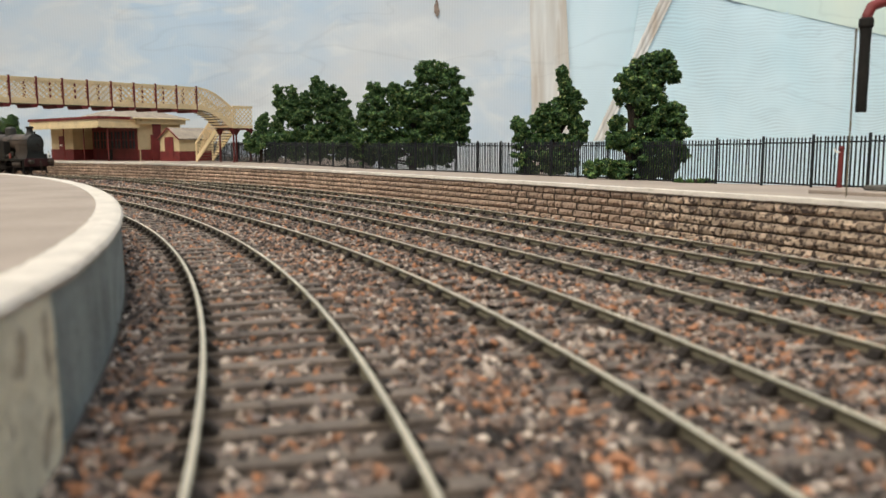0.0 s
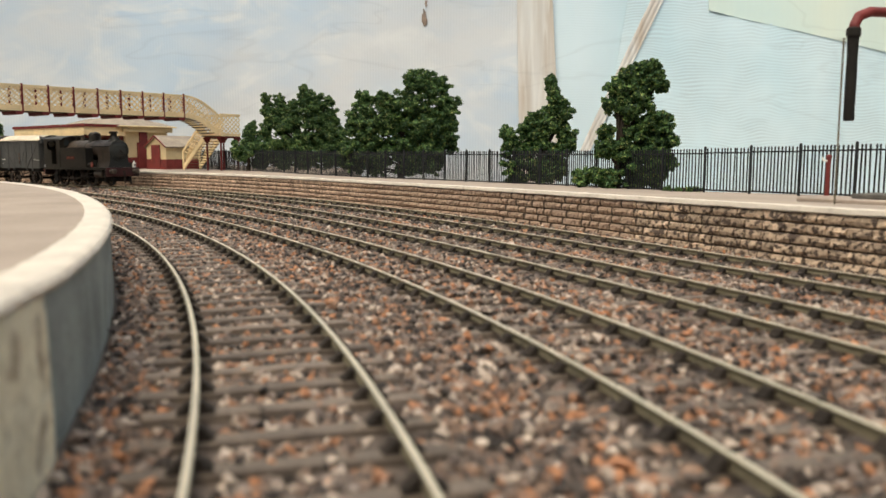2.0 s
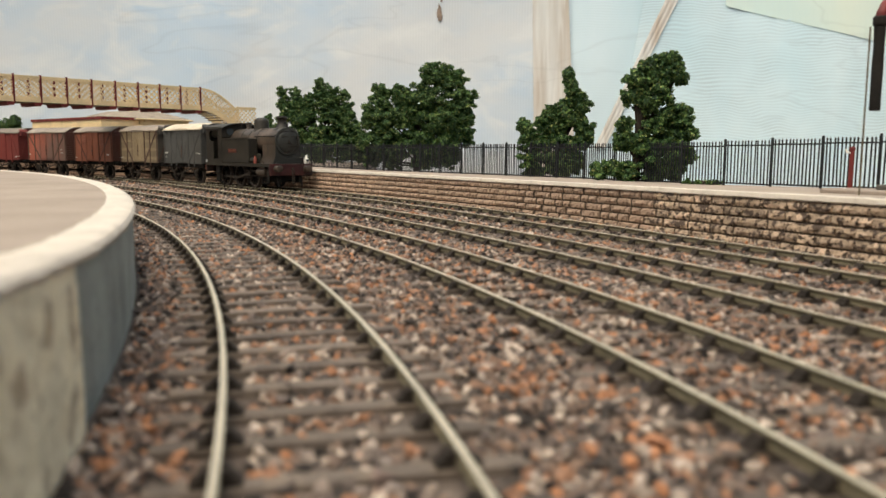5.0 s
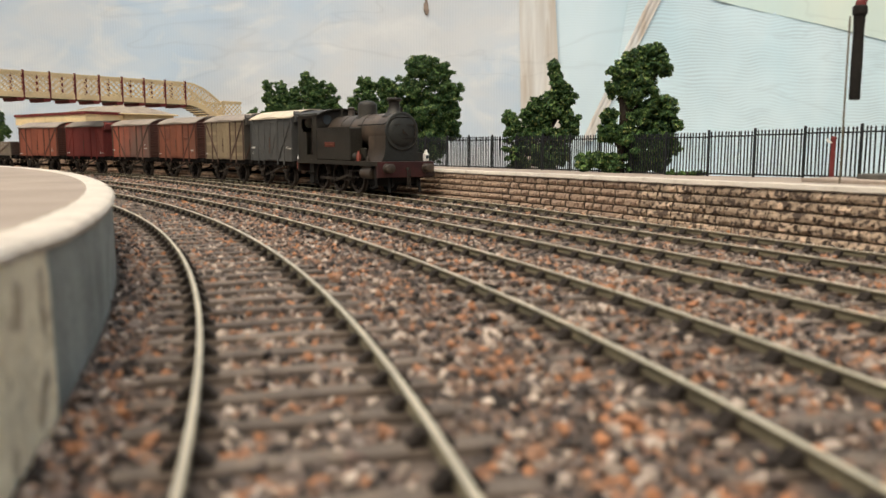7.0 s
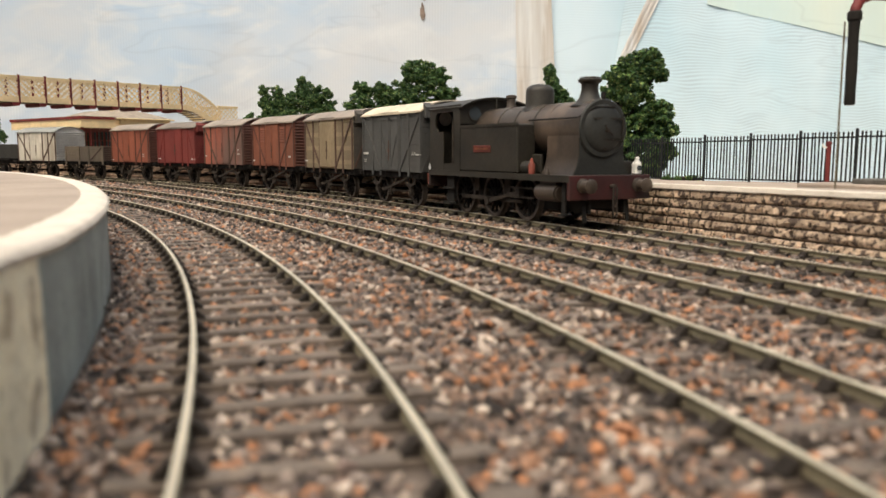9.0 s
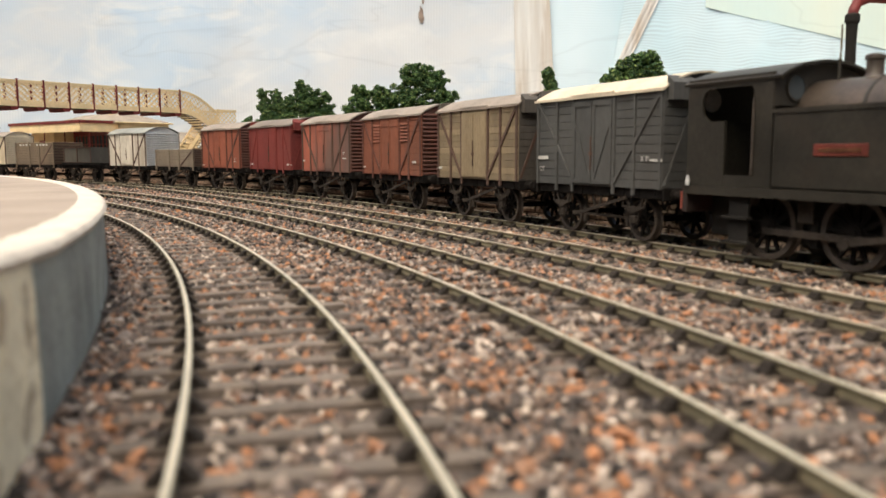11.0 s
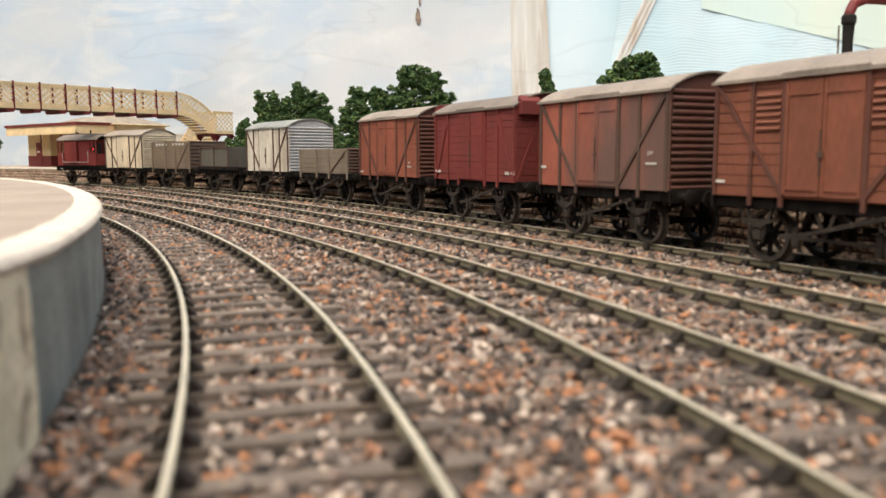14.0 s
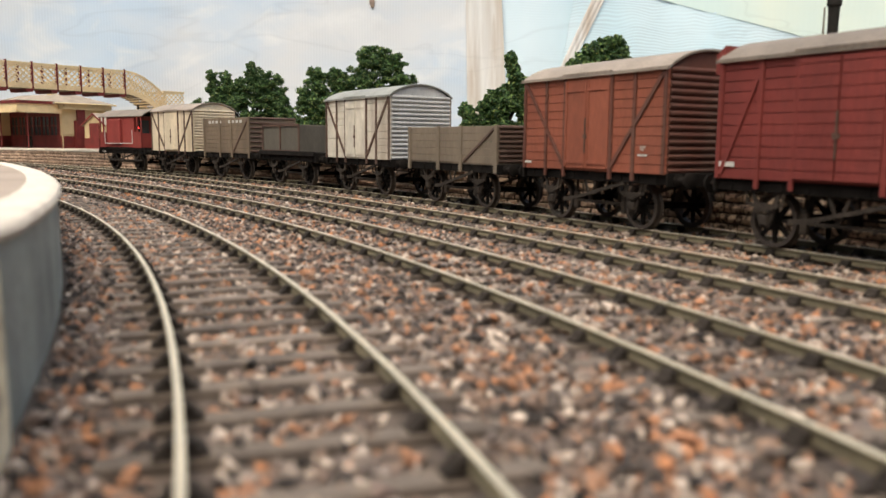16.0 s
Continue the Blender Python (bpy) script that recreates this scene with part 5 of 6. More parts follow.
def open_wagon(label, body, planks, top_z, long=67.6, corrugated=True, drop_door=True, name="open_wagon"):
    top = thing(name, label, "goods wagon", group="wagons of the goods train")
    L, W, Z0 = long / 2, 15.0, 15.8
    underframe(top, L)
    bm = bmesh.new()
    box(bm, -L, L, -W + 0.3, W - 0.3, Z0 - 0.4, Z0 + 0.6)
    part("floor", bm, body, top)
    dz = (top_z - Z0) / planks
    for sy in (-1, 1):
        for k in range(planks):
            for x0, x1 in ((-L, -8.2), (-7.8, 7.8), (8.2, L)):
                bm = bmesh.new()
                y = sy * (W - 0.5)
                box(bm, x0, x1, y - 0.45, y + 0.45, Z0 + dz * k + 0.08, Z0 + dz * (k + 1) - 0.08, 0.08)
                part("plank", bm, body, top)
        for x in (-L + 0.6, -8, 8, L - 0.6):
            bm = bmesh.new()
            y = sy * (W + 0.1)
            box(bm, x - 0.9, x + 0.9, y - 0.4, y + 0.4, Z0 - 3.2, top_z + 0.2, 0.1)
            part("stanchion", bm, body, top)
        bm = bmesh.new()
        bar(bm, (L * 0.33, sy * (W + 0.1), Z0 + 0.6), (L - 1, sy * (W + 0.1), top_z - 0.6), 0.5, 0.9)
        part("diagonal_strap", bm, DIRTYSTRAP, top)
    for sx in (-1, 1):
        bm = bmesh.new()
        x = sx * (L - 0.5)
        box(bm, x - 0.4, x + 0.4, -W + 0.6, W - 0.6, Z0, top_z)
        part("end", bm, body, top)
        if corrugated:
            for k in range(8):
                bm = bmesh.new()
                z = Z0 + 1 + (top_z - Z0 - 1.6) * k / 7
                bmesh.ops.create_cone(bm, cap_ends=True, segments=8, radius1=0.7, radius2=0.7, depth=2 * W - 1.6, matrix=Matrix.Translation((x + sx * 0.3, 0, z)) @ Matrix.Rotation(radians(90), 4, "X"))
                part("corrugation", bm, DIRTYSTRAP, top)
    return top


def flat_wagon():
    top = thing("flat_wagon", "low black flat wagon carrying a grey panelled crate", "goods wagon", group="wagons of the goods train")
    L, W = 33.0, 15.2
    underframe(top, L)
    bm = bmesh.new()
    box(bm, -L, L, -W, W, 15.2, 17.2, 0.2)
    part("deck", bm, M_UNDER, top)
    for sy in (-1, 1):
        bm = bmesh.new()
        box(bm, -L, L, sy * W - 0.5, sy * W + 0.5, 15.4, 17.8, 0.15)
        part("side_rail", bm, M_UNDER, top)
    bm = bmesh.new()
    box(bm, -L + 1, 14, -W + 1.5, W - 1.5, 17.2, 31.5, 0.2)
    part("crate", bm, CRATEGREY, top, "grey panelled crate")
    for x in (-L + 1.6, -9, 13.4):
        bm = bmesh.new()
        box(bm, x - 0.6, x + 0.6, -W + 0.9, -W + 1.6, 17.2, 31.9)
        part("crate_frame", bm, DIRTYSTRAP, top)
    bm = bmesh.new()
    box(bm, -L + 1, 14, -W + 0.9, -W + 1.6, 30.8, 32.0)
    box(bm, -L + 1, 14, -W + 0.9, -W + 1.6, 17.2, 18.2)
    part("crate_frame", bm, DIRTYSTRAP, top)
    return top


def brake_van():
    top = thing("brake_van", "faded red brake van with a grey roof and red tail lamp", "brake van", group="wagons of the goods train")
    L, W, Z0, Z1, ZR = 34.0, 15.0, 16.0, 40.0, 45.6
    underframe(top, L, 20)
    bm = bmesh.new()
    box(bm, -L, L, -W, W, 15.2, 17.2, 0.2)
    part("deck", bm, M_UNDER, top)
    bm = bmesh.new()
    box(bm, -22, 20, -W + 0.3, W - 0.3, 17, Z1)
    part("cabin", bm, BRAKERED, top)
    for sy in (-1, 1):
        bm = bmesh.new()
        y = sy * W
        box(bm, -16, 2, y - 1.6, y + 1.6, 20, 38, 0.3)
        part("ducket", bm, BRAKERED, top)
        for x in (-31.5, -26, 26, 31.5):
            bm = bmesh.new()
            box(bm, x - 0.5, x + 0.5, y - 0.6, y + 0.2, 17, Z1)
            part("veranda_post", bm, BRAKERED, top)
        for x0, x1 in ((-32, -22), (20, 32)):
            bm = bmesh.new()
            box(bm, x0, x1, y - 0.6, y + 0.1, 17, 27.5)
            box(bm, x0, x1, y - 0.8, y + 0.3, 27.5, 28.4)
            part("veranda_side", bm, BRAKERED, top)
        bm = bmesh.new()
        rod(bm, (-22, y * 1.09, 20), (20, y * 1.09, 20), 0.3, None, 6)
        rod(bm, (-22, y * 1.09, 20), (-22, y * 1.09, 30), 0.3, None, 6)
        rod(bm, (20, y * 1.09, 20), (20, y * 1.09, 30), 0.3, None, 6)
        part("handrail", bm, M_LETTER, top, "white handrail")
    bm = bmesh.new()
    box(bm, 31, 32, -W, W, 17, 27.5)
    box(bm, -32, -31, -W, W, 17, 27.5)
    part("end_panel", bm, BRAKERED, top)
    bm = bmesh.new()
    box(bm, 19.8, 20.4, -11, -3, 26, 37)
    box(bm, 19.8, 20.4, 3, 11, 26, 37)
    part("window", bm, M_GLASS, top, "dark cabin window")
    bm = bmesh.new()
    pr = roof_profile(W + 0.8, Z1, ZR)
    prism(bm, pr + [(y * 0.99, z - 0.6) for y, z in pr][::-1], -L, L, "x")
    part("roof", bm, ROOF_GREY, top, "", True)
    bm = bmesh.new()
    rod(bm, (-6, 3, ZR - 1), (-6, 3, ZR + 3.6), 0.8, None, 10)
    part("stove_pipe", bm, M_BLACK, top)
    bm = bmesh.new()
    box(bm, 20.4, 22.2, -13.6, -11.4, 29.5, 33, 0.2)
    lamp = part("lamp", bm, M_BLACK, top, "tail lamp")
    bm = bmesh.new()
    bmesh.ops.create_uvsphere(bm, u_segments=12, v_segments=8, radius=0.8, matrix=Matrix.Translation((22.2, -12.5, 31.4)))
    part("lens", bm, M_LAMPRED, lamp, "glowing red lens")
    for sy in (-1, 1):
        bm = bmesh.new()
        box(bm, -L + 1, L - 1, sy * 15.4 - 1.2, sy * 15.4 + 1.2, 7.4, 8.2, 0.1)
        for x in (-28, -9, 9, 28):
            bar(bm, (x, sy * 14.6, 8), (x, sy * 14.6, 13), 0.5, 0.6, (0, 1, 0))
        part("footboard", bm, M_GEAR, top, "grimy long footboard")
    mark(top, -31, -26, 13.4, 1.2, -14.2)
    return top


def locomotive():
    """Six-coupled side tank engine; x = 0 is the front face of the buffer beam, the engine lies towards -x."""
    top = thing("steam_locomotive", "grimy black six-coupled side tank steam engine", "locomotive")
    Z = 17.2
    def P(name, mat, fn, label="", smooth=False, parent=None):
        bm = bmesh.new()
        fn(bm)
        return part(name, bm, mat, parent or top, label, smooth)
    along = lambda x, z: Matrix.Translation((x, 0, z)) @ Matrix.Rotation(radians(90), 4, "Y")
    P("running_plate", M_LOCO, lambda b: (box(b, -102, 0, -16.5, 16.5, Z - 1.0, Z), box(b, -102, 0, -16.7, -16.2, Z - 2.2, Z), box(b, -102, 0, 16.2, 16.7, Z - 2.2, Z)))
    P("frame", M_BLACK, lambda b: (box(b, -101, -1, -7.6, -6.8, 4.5, Z - 1), box(b, -101, -1, 6.8, 7.6, 4.5, Z - 1), box(b, -99, -3, -6.8, 6.8, 6, 9)))
    P("buffer_beam", M_REDBEAM, lambda b: box(b, -1.2, 0.4, -16.6, 16.6, 9.2, Z, 0.2), "dull red buffer beam")
    P("buffer_beam", M_REDBEAM, lambda b: box(b, -102.6, -101, -16.6, 16.6, 10.2, Z, 0.2), "dull red rear beam")
    for y in (-11.4, 11.4):
        P("buffer", M_LOCOTOP, lambda b: lathe(b, [(2.4, 0), (2.4, 0.6), (1.7, 1.0), (1.5, 3.4), (0.9, 3.5), (0.9, 4.0), (2.35, 4.3), (2.4, 4.7), (1.7, 5.1)], 18, Matrix.Translation((0.3, y, 13.9)) @ Matrix.Rotation(radians(90), 4, "Y")), "", True)
        P("buffer", M_BLACK, lambda b: lathe(b, [(2.7, 0), (1.9, 0.6), (1.6, 1.4), (2.6, 1.7), (2.6, 2.2)], 16, Matrix.Translation((-102.6, y, 13.9)) @ Matrix.Rotation(radians(-90), 4, "Y")), "", True)
        P("guard_iron", M_BLACK, lambda b: bar(b, (-2.5, y * 0.78, 10), (-1.5, y * 0.78, 1.6), 0.5, 1.4, (0, 1, 0)))
    def hook(b):
        rod(b, (0.4, 0, 13.6), (3.0, 0, 13.8), 0.6, None, 8)
        for k in range(3):
            z = 12.9 - 3.2 * k
            for y in (-0.7, 0.7):
                rod(b, (2.8, y, z + 0.4), (2.8, y, z - 2.6), 0.35, None, 6)
            rod(b, (2.8, -0.9, z - 2.6), (2.8, 0.9, z - 2.6), 0.35, None, 6)
    P("coupling", M_GEAR, hook, "hanging screw coupling")
    # boiler, smokebox and its door
    P("boiler", M_LOCOTOP, lambda b: lathe(b, [(9.1, 0), (9.1, 54)], 36, along(-78, 33.0)), "dusty brown boiler cladding", True)
    for x in (-33, -46, -58):
        P("boiler_band", M_LOCO, lambda b: lathe(b, [(9.25, 0), (9.25, 0.7)], 36, along(x, 33.0)), "", True)
    def smokebox(b):
        lathe(b, [(9.5, 0), (9.5, 19)], 36, along(-23.5, 32.6))
        half = [(-11.6, Z), (-10.0, Z + 3), (-9.2, Z + 7), (-9.3, Z + 12), (-9.0, 32)]
        prism(b, half + [(-y, z) for y, z in half][::-1], -23.2, -5.0, "x")
    P("smokebox", M_LOCOTOP, smokebox, "sooty brown smokebox on a flared saddle", True)
    P("front_plate", M_DOOR, lambda b: prism(b, [(-11.4, Z), (11.4, Z), (9.9, Z + 3), (9.1, Z + 7), (9.2, Z + 12), (8.9, 32), (-8.9, 32), (-9.2, Z + 12), (-9.1, Z + 7), (-9.9, Z + 3)], -5.0, -4.8, "x"), "dark grey front plate")
    P("smokebox_ring", M_DOOR, lambda b: lathe(b, [(9.6, 0), (9.8, 0.5), (9.4, 0.9), (7.9, 0.9), (7.9, 0)], 36, along(-4.9, 32.6), True), "dark riveted front ring", True)
    door = P("smokebox_door", M_DOOR, lambda b: lathe(b, [(7.9, 0), (7.9, 0.9), (7.4, 1.3), (6.0, 1.8), (3, 2.3), (0.4, 2.5)], 36, along(-4.8, 32.6)), "round dished smokebox door", True)
    P("door_handle", M_GEAR, lambda b: (rod(b, (-2.6, 0, 31.8), (-1.2, 0, 31.8), 0.55, None, 8), bar(b, (-1.5, 0, 31.8), (-1.5, 1.9, 30.4), 0.3, 0.4), bar(b, (-1.9, 0, 31.8), (-1.9, -0.8, 33.6), 0.3, 0.4)), "", False, door)
    P("door_strap", M_LOCO, lambda b: (box(b, -4.0, -2.6, -5.0, 6.6, 35.4, 36.1), box(b, -4.0, -2.6, -1.0, 7.2, 28.6, 29.3), rod(b, (-3.2, 7.4, 28), (-3.2, 7.4, 36.6), 0.4, None, 8)), "", False, door)
    P("number_disc", M_GEAR, lambda b: rod(b, (-3.9, 0, 26.4), (-3.2, 0, 26.4), 0.9, None, 14), "", False, door)
    P("tool_box", M_LOCO, lambda b: box(b, -10, -5, 9.6, 13.0, Z, Z + 4.6, 0.2), "dark box on the footplate")
    P("lamp_bracket", M_BLACK, lambda b: box(b, -5, -4.2, -0.6, 0.6, 41.6, 44.6))
    P("chimney", M_LOCO, lambda b: lathe(b, [(6.6, 40.2), (5.0, 41.2), (3.7, 42.8), (3.1, 44.4), (2.8, 46), (2.9, 47.6), (3.2, 47.8), (4.0, 48.4), (4.1, 49.0), (3.6, 49.2), (3.4, 49.8), (2.7, 49.9), (2.4, 48)], 28, Matrix.Translation((-12.0, 0, 0))), "", True)
    P("dome", M_LOCO, lambda b: lathe(b, [(6.6, 39.6), (5.7, 40.8), (5.3, 42), (5.3, 47), (4.9, 48.2), (3.6, 49.2), (1.5, 49.7), (0.1, 49.8)], 28, Matrix.Translation((-42, 0, 0))), "", True)
    P("safety_valve", M_LOCOTOP, lambda b: (lathe(b, [(3.0, 41.2), (2.2, 41.8), (1.8, 42.6), (1.8, 45.4), (2.2, 45.8), (2.1, 46.6), (1.0, 47.0)], 18, Matrix.Translation((-62, 0, 0))),), "grimy safety valve casing", True)
    P("whistle", M_LOCO, lambda b: rod(b, (-69, -2.5, 40), (-69, -2.5, 46.5), 0.4, 0.35, 8))
    P("handrail", M_BLACK, lambda b: (rod(b, (-34, -9.9, 36), (-5, -9.9, 36), 0.3, None, 6), rod(b, (-5, -9.9, 36), (-3.4, -4, 39.6), 0.3, None, 6), rod(b, (-3.4, -4, 39.6), (-3.4, 4, 39.6), 0.3, None, 6)))
    # side tanks
    for sy in (-1, 1):
        a, c = sorted((sy * 8.2, sy * 16.0))
        tank = P("side_tank", M_LOCO, lambda b: box(b, -75, -32, a, c, Z, 34.8, 0.5), "grimy black side tank")
        P("tank_beading", M_LOCO, lambda b: box(b, -75, -32, sy * 16.0 - 0.3, sy * 16.0 + 0.3, 34.2, 35.2), "", False, tank)
        P("nameplate", M_PLATE, lambda b: box(b, -63.5, -50.5, sy * 16.15 - 0.15, sy * 16.15 + 0.15, 24.6, 27.2, 0.1), "small dull red nameplate", False, tank)
        P("plate_lettering", M_BRASS, lambda b: box(b, -62, -52, sy * 16.36 - 0.08, sy * 16.36 + 0.08, 25.5, 26.3), "", False, tank)
        # cab side with a cut-out doorway, and bunker
        P("cab_side", M_LOCO, lambda b: prism(b, [(-102, Z), (-89.5, Z), (-89.5, 33), (-94.6, 33), (-96.4, 34.4), (-97, 35.6), (-97, 38.6), (-96.2, 40.2), (-94.6, 41.0), (-81.5, 41.0), (-80.5, 40.0), (-80.5, Z), (-75, Z), (-75, 43.6), (-102, 43.6)], sy * 15.6 - 0.4, sy * 15.6 + 0.4))
        P("cab_door", M_LOCO, lambda b: box(b, -89.5, -80.5, sy * 15.6 - 0.3, sy * 15.6 + 0.3, Z, 20 if sy < 0 else 42))
        P("handrail", M_TYRE, lambda b: rod(b, (-80.2, sy * 16.4, 20), (-80.2, sy * 16.4, 38), 0.3, None, 6), "", False)
        P("step", M_BLACK, lambda b: (box(b, -89, -81, sy * 15.4 - 1, sy * 15.4 + 1, 3.6, 4.2), box(b, -89, -81, sy * 15.4 - 1, sy * 15.4 + 1, 9.6, 10.2), box(b, -88, -82, sy * 14.6 - 0.3, sy * 14.6 + 0.3, 3.6, Z)))
        P("cylinder", M_LOCOTOP, lambda b: (rod(b, (-20, sy * 13.6, 11.2), (-8.5, sy * 13.6, 11.2), 3.0, None, 20), rod(b, (-21, sy * 13.6, 11.2), (-7.6, sy * 13.6, 11.2), 2.5, None, 20), box(b, -19, -9.5, sy * 12.5 - 2.5, sy * 12.5 + 2.5, 12.5, 16.2)), "dusty brown cylinder")
        P("connecting_rod", M_GEAR, lambda b: (bar(b, (-57, sy * 13.2, 6.0), (-34, sy * 13.2, 10.6), 0.6, 1.3), rod(b, (-57, sy * 12.4, 6.0), (-57, sy * 13.8, 6.0), 1.3, None, 14)))
        P("spring_hanger", M_GEAR, lambda b: [box(b, x - 2.2, x + 2.2, sy * 11.4 - 0.4, sy * 11.4 + 0.4, 9.4, 15.6, 0.3) for x in (-45.5, -68.5)])
        P("slide_bar", M_GEAR, lambda b: (bar(b, (-25, sy * 13.4, 12), (-40, sy * 13.4, 12), 0.8, 0.6), bar(b, (-25, sy * 13.4, 8.6), (-40, sy * 13.4, 8.6), 0.8, 0.6), box(b, -36, -33, sy * 13.4 - 1, sy * 13.4 + 1, 8.6, 12)))
        P("coupling_rod", M_GEAR, lambda b: bar(b, (-80, sy * 12.0, 7.0), (-34, sy * 12.0, 7.0), 0.7, 1.5))
        P("sand_box", M_LOCO, lambda b: rod(b, (-31, sy * 13.2, Z + 2.2), (-26, sy * 13.2, Z + 2.2), 2.2, None, 14))
        P("brake_shoe", M_BLACK, lambda b: (box(b, -45, -43, sy * 9.6 - 0.8, sy * 9.6 + 0.8, 4, 10), box(b, -68, -66, sy * 9.6 - 0.8, sy * 9.6 + 0.8, 4, 10), bar(b, (-44, sy * 9.6, 9), (-44, sy * 9.6, Z - 1), 0.5, 0.6, (0, 1, 0))))
    P("front_steps", M_BLACK, lambda b: (box(b, -6, -3, -16.6, -14.6, 4, 4.6), box(b, -5.5, -3.5, -15.3, -14.8, 4, Z - 1)))
    P("splasher", M_LOCO, lambda b: (box(b, -32, -26, -10, -8.6, Z, 24, 0.4), box(b, -32, -26, 8.6, 10, Z, 24, 0.4)))
    # cab front with round windows, roof, rear
    def spectacle(b):
        prism(b, [(-15.8, 36), (15.8, 36)] + [(y, z - 0.4) for y, z in roof_profile(15.8, 42.4, 46.2)][::-1], -75.6, -74.8, "x")
    cab = P("cab_front", M_LOCO, spectacle)
    P("cab_back", M_LOCO, lambda b: box(b, -102, -101.2, -15.8, 15.8, Z, 43.4))
    P("bunker", M_LOCO, lambda b: box(b, -101.4, -95, -15.2, 15.2, Z, 33))
    P("cab_floor", M_BLACK, lambda b: box(b, -96, -75, -15, 15, Z, Z + 2))
    P("backhead", M_BLACK, lambda b: box(b, -79, -76, -9, 9, Z + 2, 38))
    for y in (-9.2, 9.2):
        win = P("window", M_GLASS, lambda b: rod(b, (-74.9, y, 40.2), (-74.6, y, 40.2), 2.7, None, 20), "round cab window")
        P("window_frame", M_LOCO, lambda b: lathe(b, [(3.2, 0), (3.2, 0.5), (2.7, 0.5), (2.7, 0)], 20, Matrix.Translation((-74.9, y, 40.2)) @ Matrix.Rotation(radians(90), 4, "Y"), True), "", False, win)
        P("window", M_LETTER, lambda b: rod(b, (-101.1, y, 38.8), (-100.7, y, 38.8), 3.0, None, 20), "round pale rear window")
    def cab_roof(b):
        pr = roof_profile(16.6, 42.6, 46.7)
        prism(b, pr + [(y * 0.99, z - 0.6) for y, z in pr][::-1], -103, -72.5, "x")
    P("cab_roof", M_LOCO, cab_roof, "", True)
    # lamp and fire bucket
    lamp = P("lamp", M_WHITE, lambda b: (box(b, -4.2, -1.6, 12.2, 14.8, Z, Z + 4.2, 0.4), lathe(b, [(1.0, Z + 4.2), (0.7, Z + 5.2), (0.9, Z + 5.4), (0.6, Z + 6)], 12, Matrix.Translation((-2.9, 13.5, 0)))), "white headlamp")
    P("lens", M_GLASS, lambda b: rod(b, (-1.7, 13.5, Z + 2.3), (-1.3, 13.5, Z + 2.3), 0.9, None, 12), "", False, lamp)
    P("lamp_handle", M_BLACK, lambda b: (rod(b, (-2.9, 12.7, Z + 5.4), (-2.9, 13.5, Z + 7.2), 0.2, None, 6), rod(b, (-2.9, 14.3, Z + 5.4), (-2.9, 13.5, Z + 7.2), 0.2, None, 6)), "", False, lamp)
    P("oil_bottle", M_RED, lambda b: lathe(b, [(1.1, Z), (1.15, Z + 3.2), (0.6, Z + 4.2), (0.5, Z + 5.2), (0.2, Z + 5.4)], 12, Matrix.Translation((-25, -14.4, 0))), "small orange red bottle", True)
    P("oil_can", M_TYRE, lambda b: lathe(b, [(0.8, Z), (0.75, Z + 1.6), (0.3, Z + 2.2), (0.2, Z + 3.2)], 12, Matrix.Translation((-18.5, -12.4, 0))), "small pale oil can", True)
    P("rear_lamp", ALLOY, lambda b: (lathe(b, [(0.55, Z), (0.6, Z + 1.3), (0.3, Z + 1.8), (0.33, Z + 2.2), (0.15, Z + 2.6)], 12, Matrix.Translation((-100.5, -16.9, 0))),), "pale lamp on the rear corner", True)
    P("rear_flag", M_RED, lambda b: box(b, -103.2, -102.6, -16.6, -15.6, 11, 15.5), "red painted rear end")
    for x in (-34, -57, -80):
        spoked_wheelset(top, x, 8.2, 12, "driving_wheelset")
    return top


TRAIN = []


def add(top, centre):
    TRAIN.append((top, centre))
    return top


loco = add(locomotive(), None)
v = add(van("dark grey planked goods van with a white roof", GREY, ROOF_WHITE, "planked", 11, "framed"), 143.5)
lettering(v, "12T", -29.5, 19.6, 2.2)
lettering(v, "X P", 22.5, 23.0, 2.4)
mark(v, -30.5, -24.0, 23.4, 1.5)
mark(v, 26.5, 31.5, 23.1, 0.8)
v = add(van("bare tan planked goods van with weathered boards", TAN, ROOF_DUST, "planked", 11, "plain", "up", DIRTYSTRAP, panels=[TAN, TAN2, TAN], door_mat=TAN2, end_mat=ENDSHADE), 219)
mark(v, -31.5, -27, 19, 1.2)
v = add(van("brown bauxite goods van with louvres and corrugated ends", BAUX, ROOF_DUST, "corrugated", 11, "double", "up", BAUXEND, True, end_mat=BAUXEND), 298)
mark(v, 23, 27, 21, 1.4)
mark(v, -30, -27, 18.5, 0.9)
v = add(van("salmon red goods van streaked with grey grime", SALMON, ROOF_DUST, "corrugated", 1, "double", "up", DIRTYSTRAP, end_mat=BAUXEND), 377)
lettering(v, "XP", 23.0, 25.0, 2.0)
mark(v, 22.6, 27, 22.6, 0.8)
mark(v, -30, -27, 21, 1.2)
v = add(van("crimson planked goods van with vented ends", CRIMSON, ROOF_GREY, "planked", 11, "boarded", "down"), 456)
mark(v, -31, -25.5, 18.2, 1.5)
mark(v, 25, 31.5, 18.2, 1.5)
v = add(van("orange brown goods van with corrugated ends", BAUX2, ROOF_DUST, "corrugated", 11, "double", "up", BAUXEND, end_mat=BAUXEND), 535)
lettering(v, "XP", 22.0, 21.5, 1.8)
mark(v, 21.5, 25, 20.0, 0.7)
mark(v, -31, -26.5, 17, 0.9)
add(open_wagon("weathered grey planked open wagon with corrugated ends", OPENGREY, 5, 29.0, 62.4), 614)
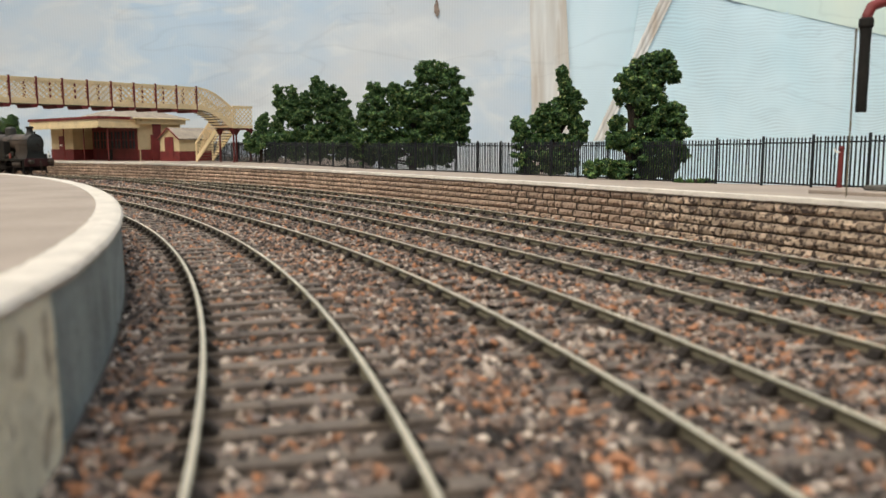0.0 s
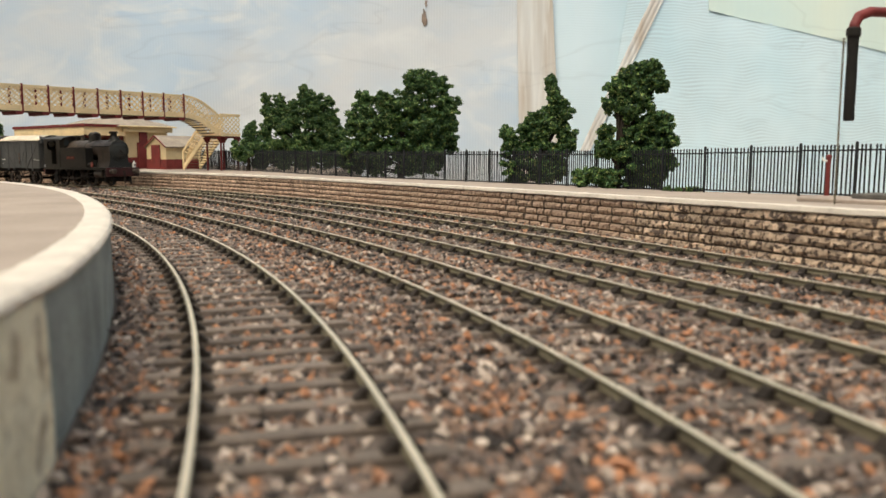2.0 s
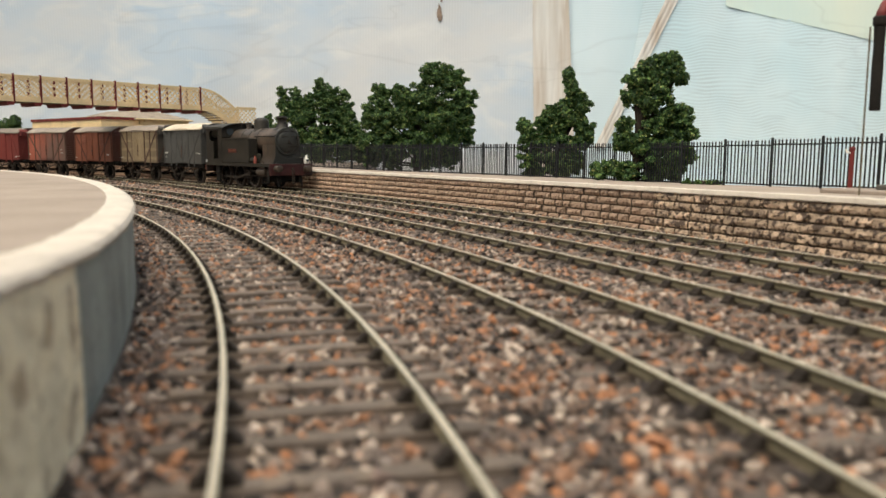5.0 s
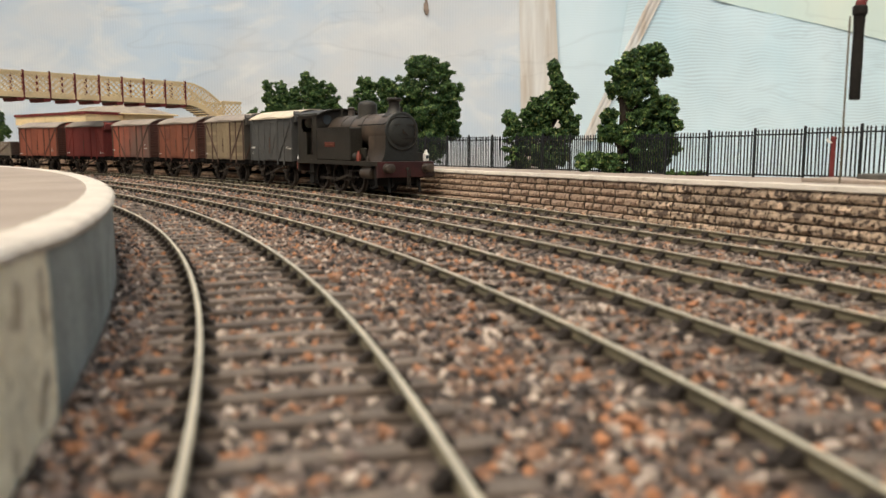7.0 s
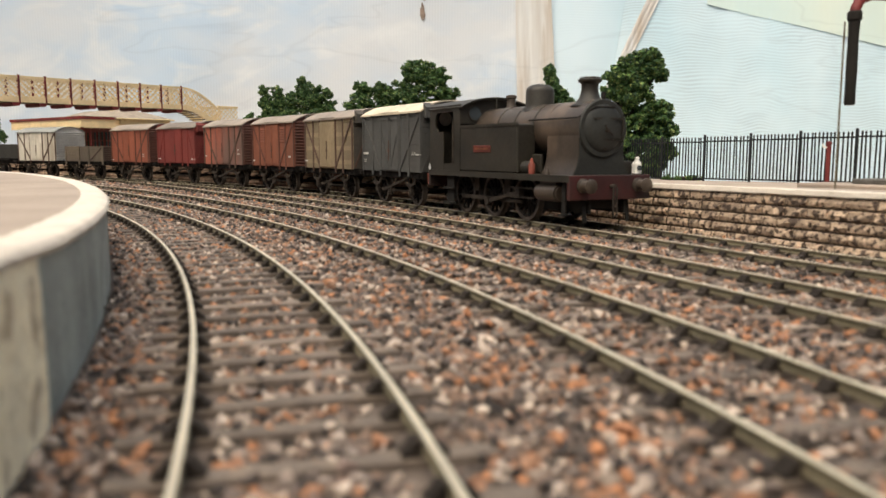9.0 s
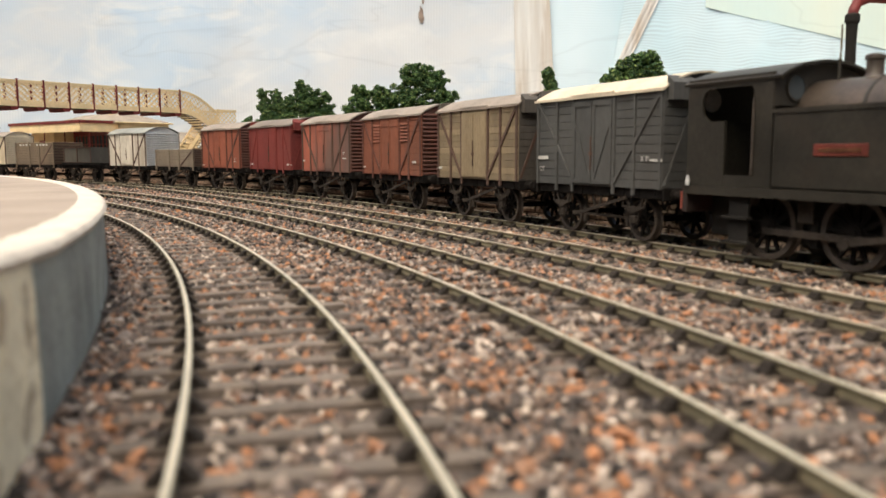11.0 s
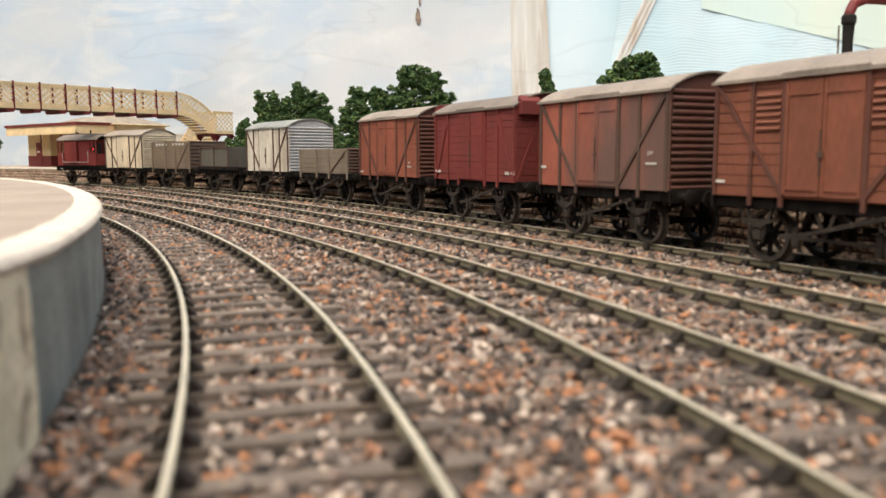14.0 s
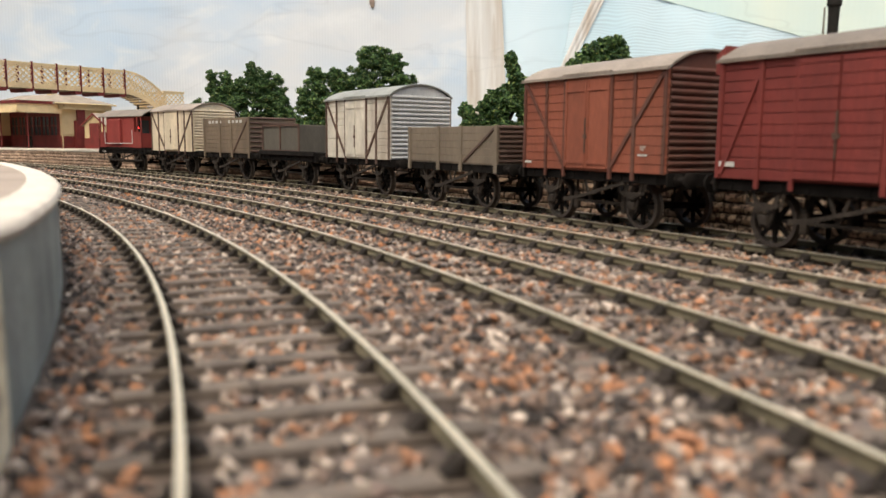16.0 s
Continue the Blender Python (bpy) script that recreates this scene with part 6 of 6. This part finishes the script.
add(van("off-white van with rusty straps and alloy corrugated ends", INSUL, ALLOYROOF, "corrugated", 9, "double", "up", DIRTYSTRAP, end_mat=ALLOY), 693)
add(flat_wagon(), 772)
w = add(open_wagon("high-sided brown planked wagon with faded lettering", OPENBROWN, 8, 36.5, 62.4, True, True, "high_wagon"), 851)
for x in (-24, -19, -14, -9, 4, 9, 14, 19):
    mark(w, x, x + 3.2, 33.4, 2.2, -15.05)
add(van("cream goods van with pale planks and corrugated ends", INSUL2, ROOF_DUST, "corrugated", 9, "plain", "up", DIRTYSTRAP, end_mat=INSUL2), 930)
add(brake_van(), 1010)


def train_pose(s_mid, base=18.0):
    """The pose on the platform line at s_mid, riding on two axles, heading towards smaller s."""
    xa, ya, _ = on_line(3, s_mid - base)
    xb, yb, _ = on_line(3, s_mid + base)
    return mm((xa + xb) / 2, (ya + yb) / 2, 0, 0, 0, math.degrees(math.atan2(ya - yb, xa - xb)))


# place of the engine's front beam along the line, by time
FRONT_T = (0, 1, 2, 3, 4, 6.5, 7, 8, 9, 11.5, 12.5, 14.5, 16)
FRONT_S = (900, 818, 736, 656, 573, 360, 317, 231, 154, -42, -121, -279, -400)


def front(t):
    return float(np.interp(t, FINE_T, FINE_S))


def smooth_run():
    """A smooth curve through the timed places (natural cubic)."""
    t, s = np.array(FRONT_T, float), np.array(FRONT_S, float)
    n = len(t)
    h = np.diff(t)
    a = np.zeros((n, n))
    b = np.zeros(n)
    a[0, 0] = a[-1, -1] = 1
    for i in range(1, n - 1):
        a[i, i - 1], a[i, i], a[i, i + 1] = h[i - 1], 2 * (h[i - 1] + h[i]), h[i]
        b[i] = 6 * ((s[i + 1] - s[i]) / h[i] - (s[i] - s[i - 1]) / h[i - 1])
    m = np.linalg.solve(a, b)
    x = np.linspace(t[0], t[-1], 641)
    k = np.clip(np.searchsorted(t, x) - 1, 0, n - 2)
    d0, d1 = x - t[k], t[k + 1] - x
    y = (m[k] * d1 ** 3 + m[k + 1] * d0 ** 3) / (6 * h[k]) + (s[k] / h[k] - m[k] * h[k] / 6) * d1 + (s[k + 1] / h[k] - m[k + 1] * h[k] / 6) * d0
    return x, y


FINE_T, FINE_S = smooth_run()


def motions():
    times = [round(0.5 * k, 2) for k in range(33)]
    for top, centre in TRAIN:
        rows = []
        for t in times:
            if centre is None:
                m = train_pose(front(t) + 57.0, 23.0) @ mm(57.0, 0, 0)
            else:
                m = train_pose(front(t) + centre)
            rows.append((t, m))
        walk(top, rows)
    fine = [round(0.1 * k, 2) for k in range(161)]
    start = front(0)
    for ws, x, r in WHEELS:
        walk(ws, [(t, mm(x, 0, r, 0, math.degrees((start - front(t)) / r), 0)) for t in fine])


# ---- rock-faced stone blocks of the platform wall ----
def block_meshes(mat, seed):
    """Rock-faced blocks in five lengths, three of each; the face bulges towards -y."""
    rng = random.Random(seed)
    out = {}
    for ln in (5.0, 6.5, 8.0, 10.0, 12.0):
        out[ln] = []
        for _ in range(3):
            bm = bmesh.new()
            w, t = ln * 0.5 - 0.07, COURSE * 0.5 - 0.16
            cols = [-w, -w + 0.2, -w * 0.35, w * 0.3, w - 0.2, w]
            rows = [-t, -t + 0.35, 0.05, t - 0.35, t]
            g = [[bm.verts.new((x, 0.3 if j in (0, 4) else -0.2 if i in (0, 5) else (-0.7 if j == 2 else -0.4) + rng.uniform(-0.28, 0.28), z)) for j, z in enumerate(rows)] for i, x in enumerate(cols)]
            for i in range(5):
                for j in range(4):
                    bm.faces.new((g[i][j], g[i + 1][j], g[i + 1][j + 1], g[i][j + 1]))
            out[ln].append(mesh_of(bm, mat))
    return out


COURSES = 5
PANEL = 207.3     # the deeply pitted blocks end here
Z_FOOT = BED - 0.3
COURSE = (ZP - 1.5 - Z_FOOT) / COURSES


def stone_wall():
    rng = random.Random(3)
    meshes, smoother = block_meshes(M_STONE, 5), block_meshes(M_STONE2, 6)
    templates = {ln: [(np.array([v.co[:] for v in me.vertices]), [tuple(p.vertices) for p in me.polygons]) for me in ms] for ln, ms in meshes.items()}
    far_v, far_f = [], []
    made = 0
    for c in range(COURSES):
        s = -60.0 + rng.uniform(0, 5)
        while s < 1340:
            ln = rng.choice((5.0, 6.5, 8.0, 10.0, 12.0))
            up = (ZP - 1.5 + lift_at(s + ln / 2) - Z_FOOT) / (ZP - 1.5 - Z_FOOT)
            x, y, h = on_line(4, s + ln / 2, 0.25 + rng.uniform(-0.1, 0.1))
            m = Matrix.Translation((x * MM, y * MM, (Z_FOOT + COURSE * up * (c + 0.5)) * MM)) @ Matrix.Rotation(h - math.pi / 2, 4, "Z") @ Matrix.Diagonal((1, 1, up, 1))
            k = rng.randrange(3)
            if 90 < s < 430 and made < 300:
                piece("stone", (meshes if s < PANEL else smoother)[ln][k], platform, m)
                made += 1
            else:
                vv, ff = templates[ln][k]
                base = len(far_v)
                far_v.extend((m @ Vector(p))[:] for p in vv)
                far_f.extend(tuple(base + i for i in f) for f in ff)
            s += ln
    me = bpy.data.meshes.new("mesh")
    me.from_pydata(far_v, [], far_f)
    me.materials.append(M_STONE2)
    ob = new("stone_courses", me)
    ob.parent = platform
    tagged(ob, kind="stuff")


stone_wall()
motions()
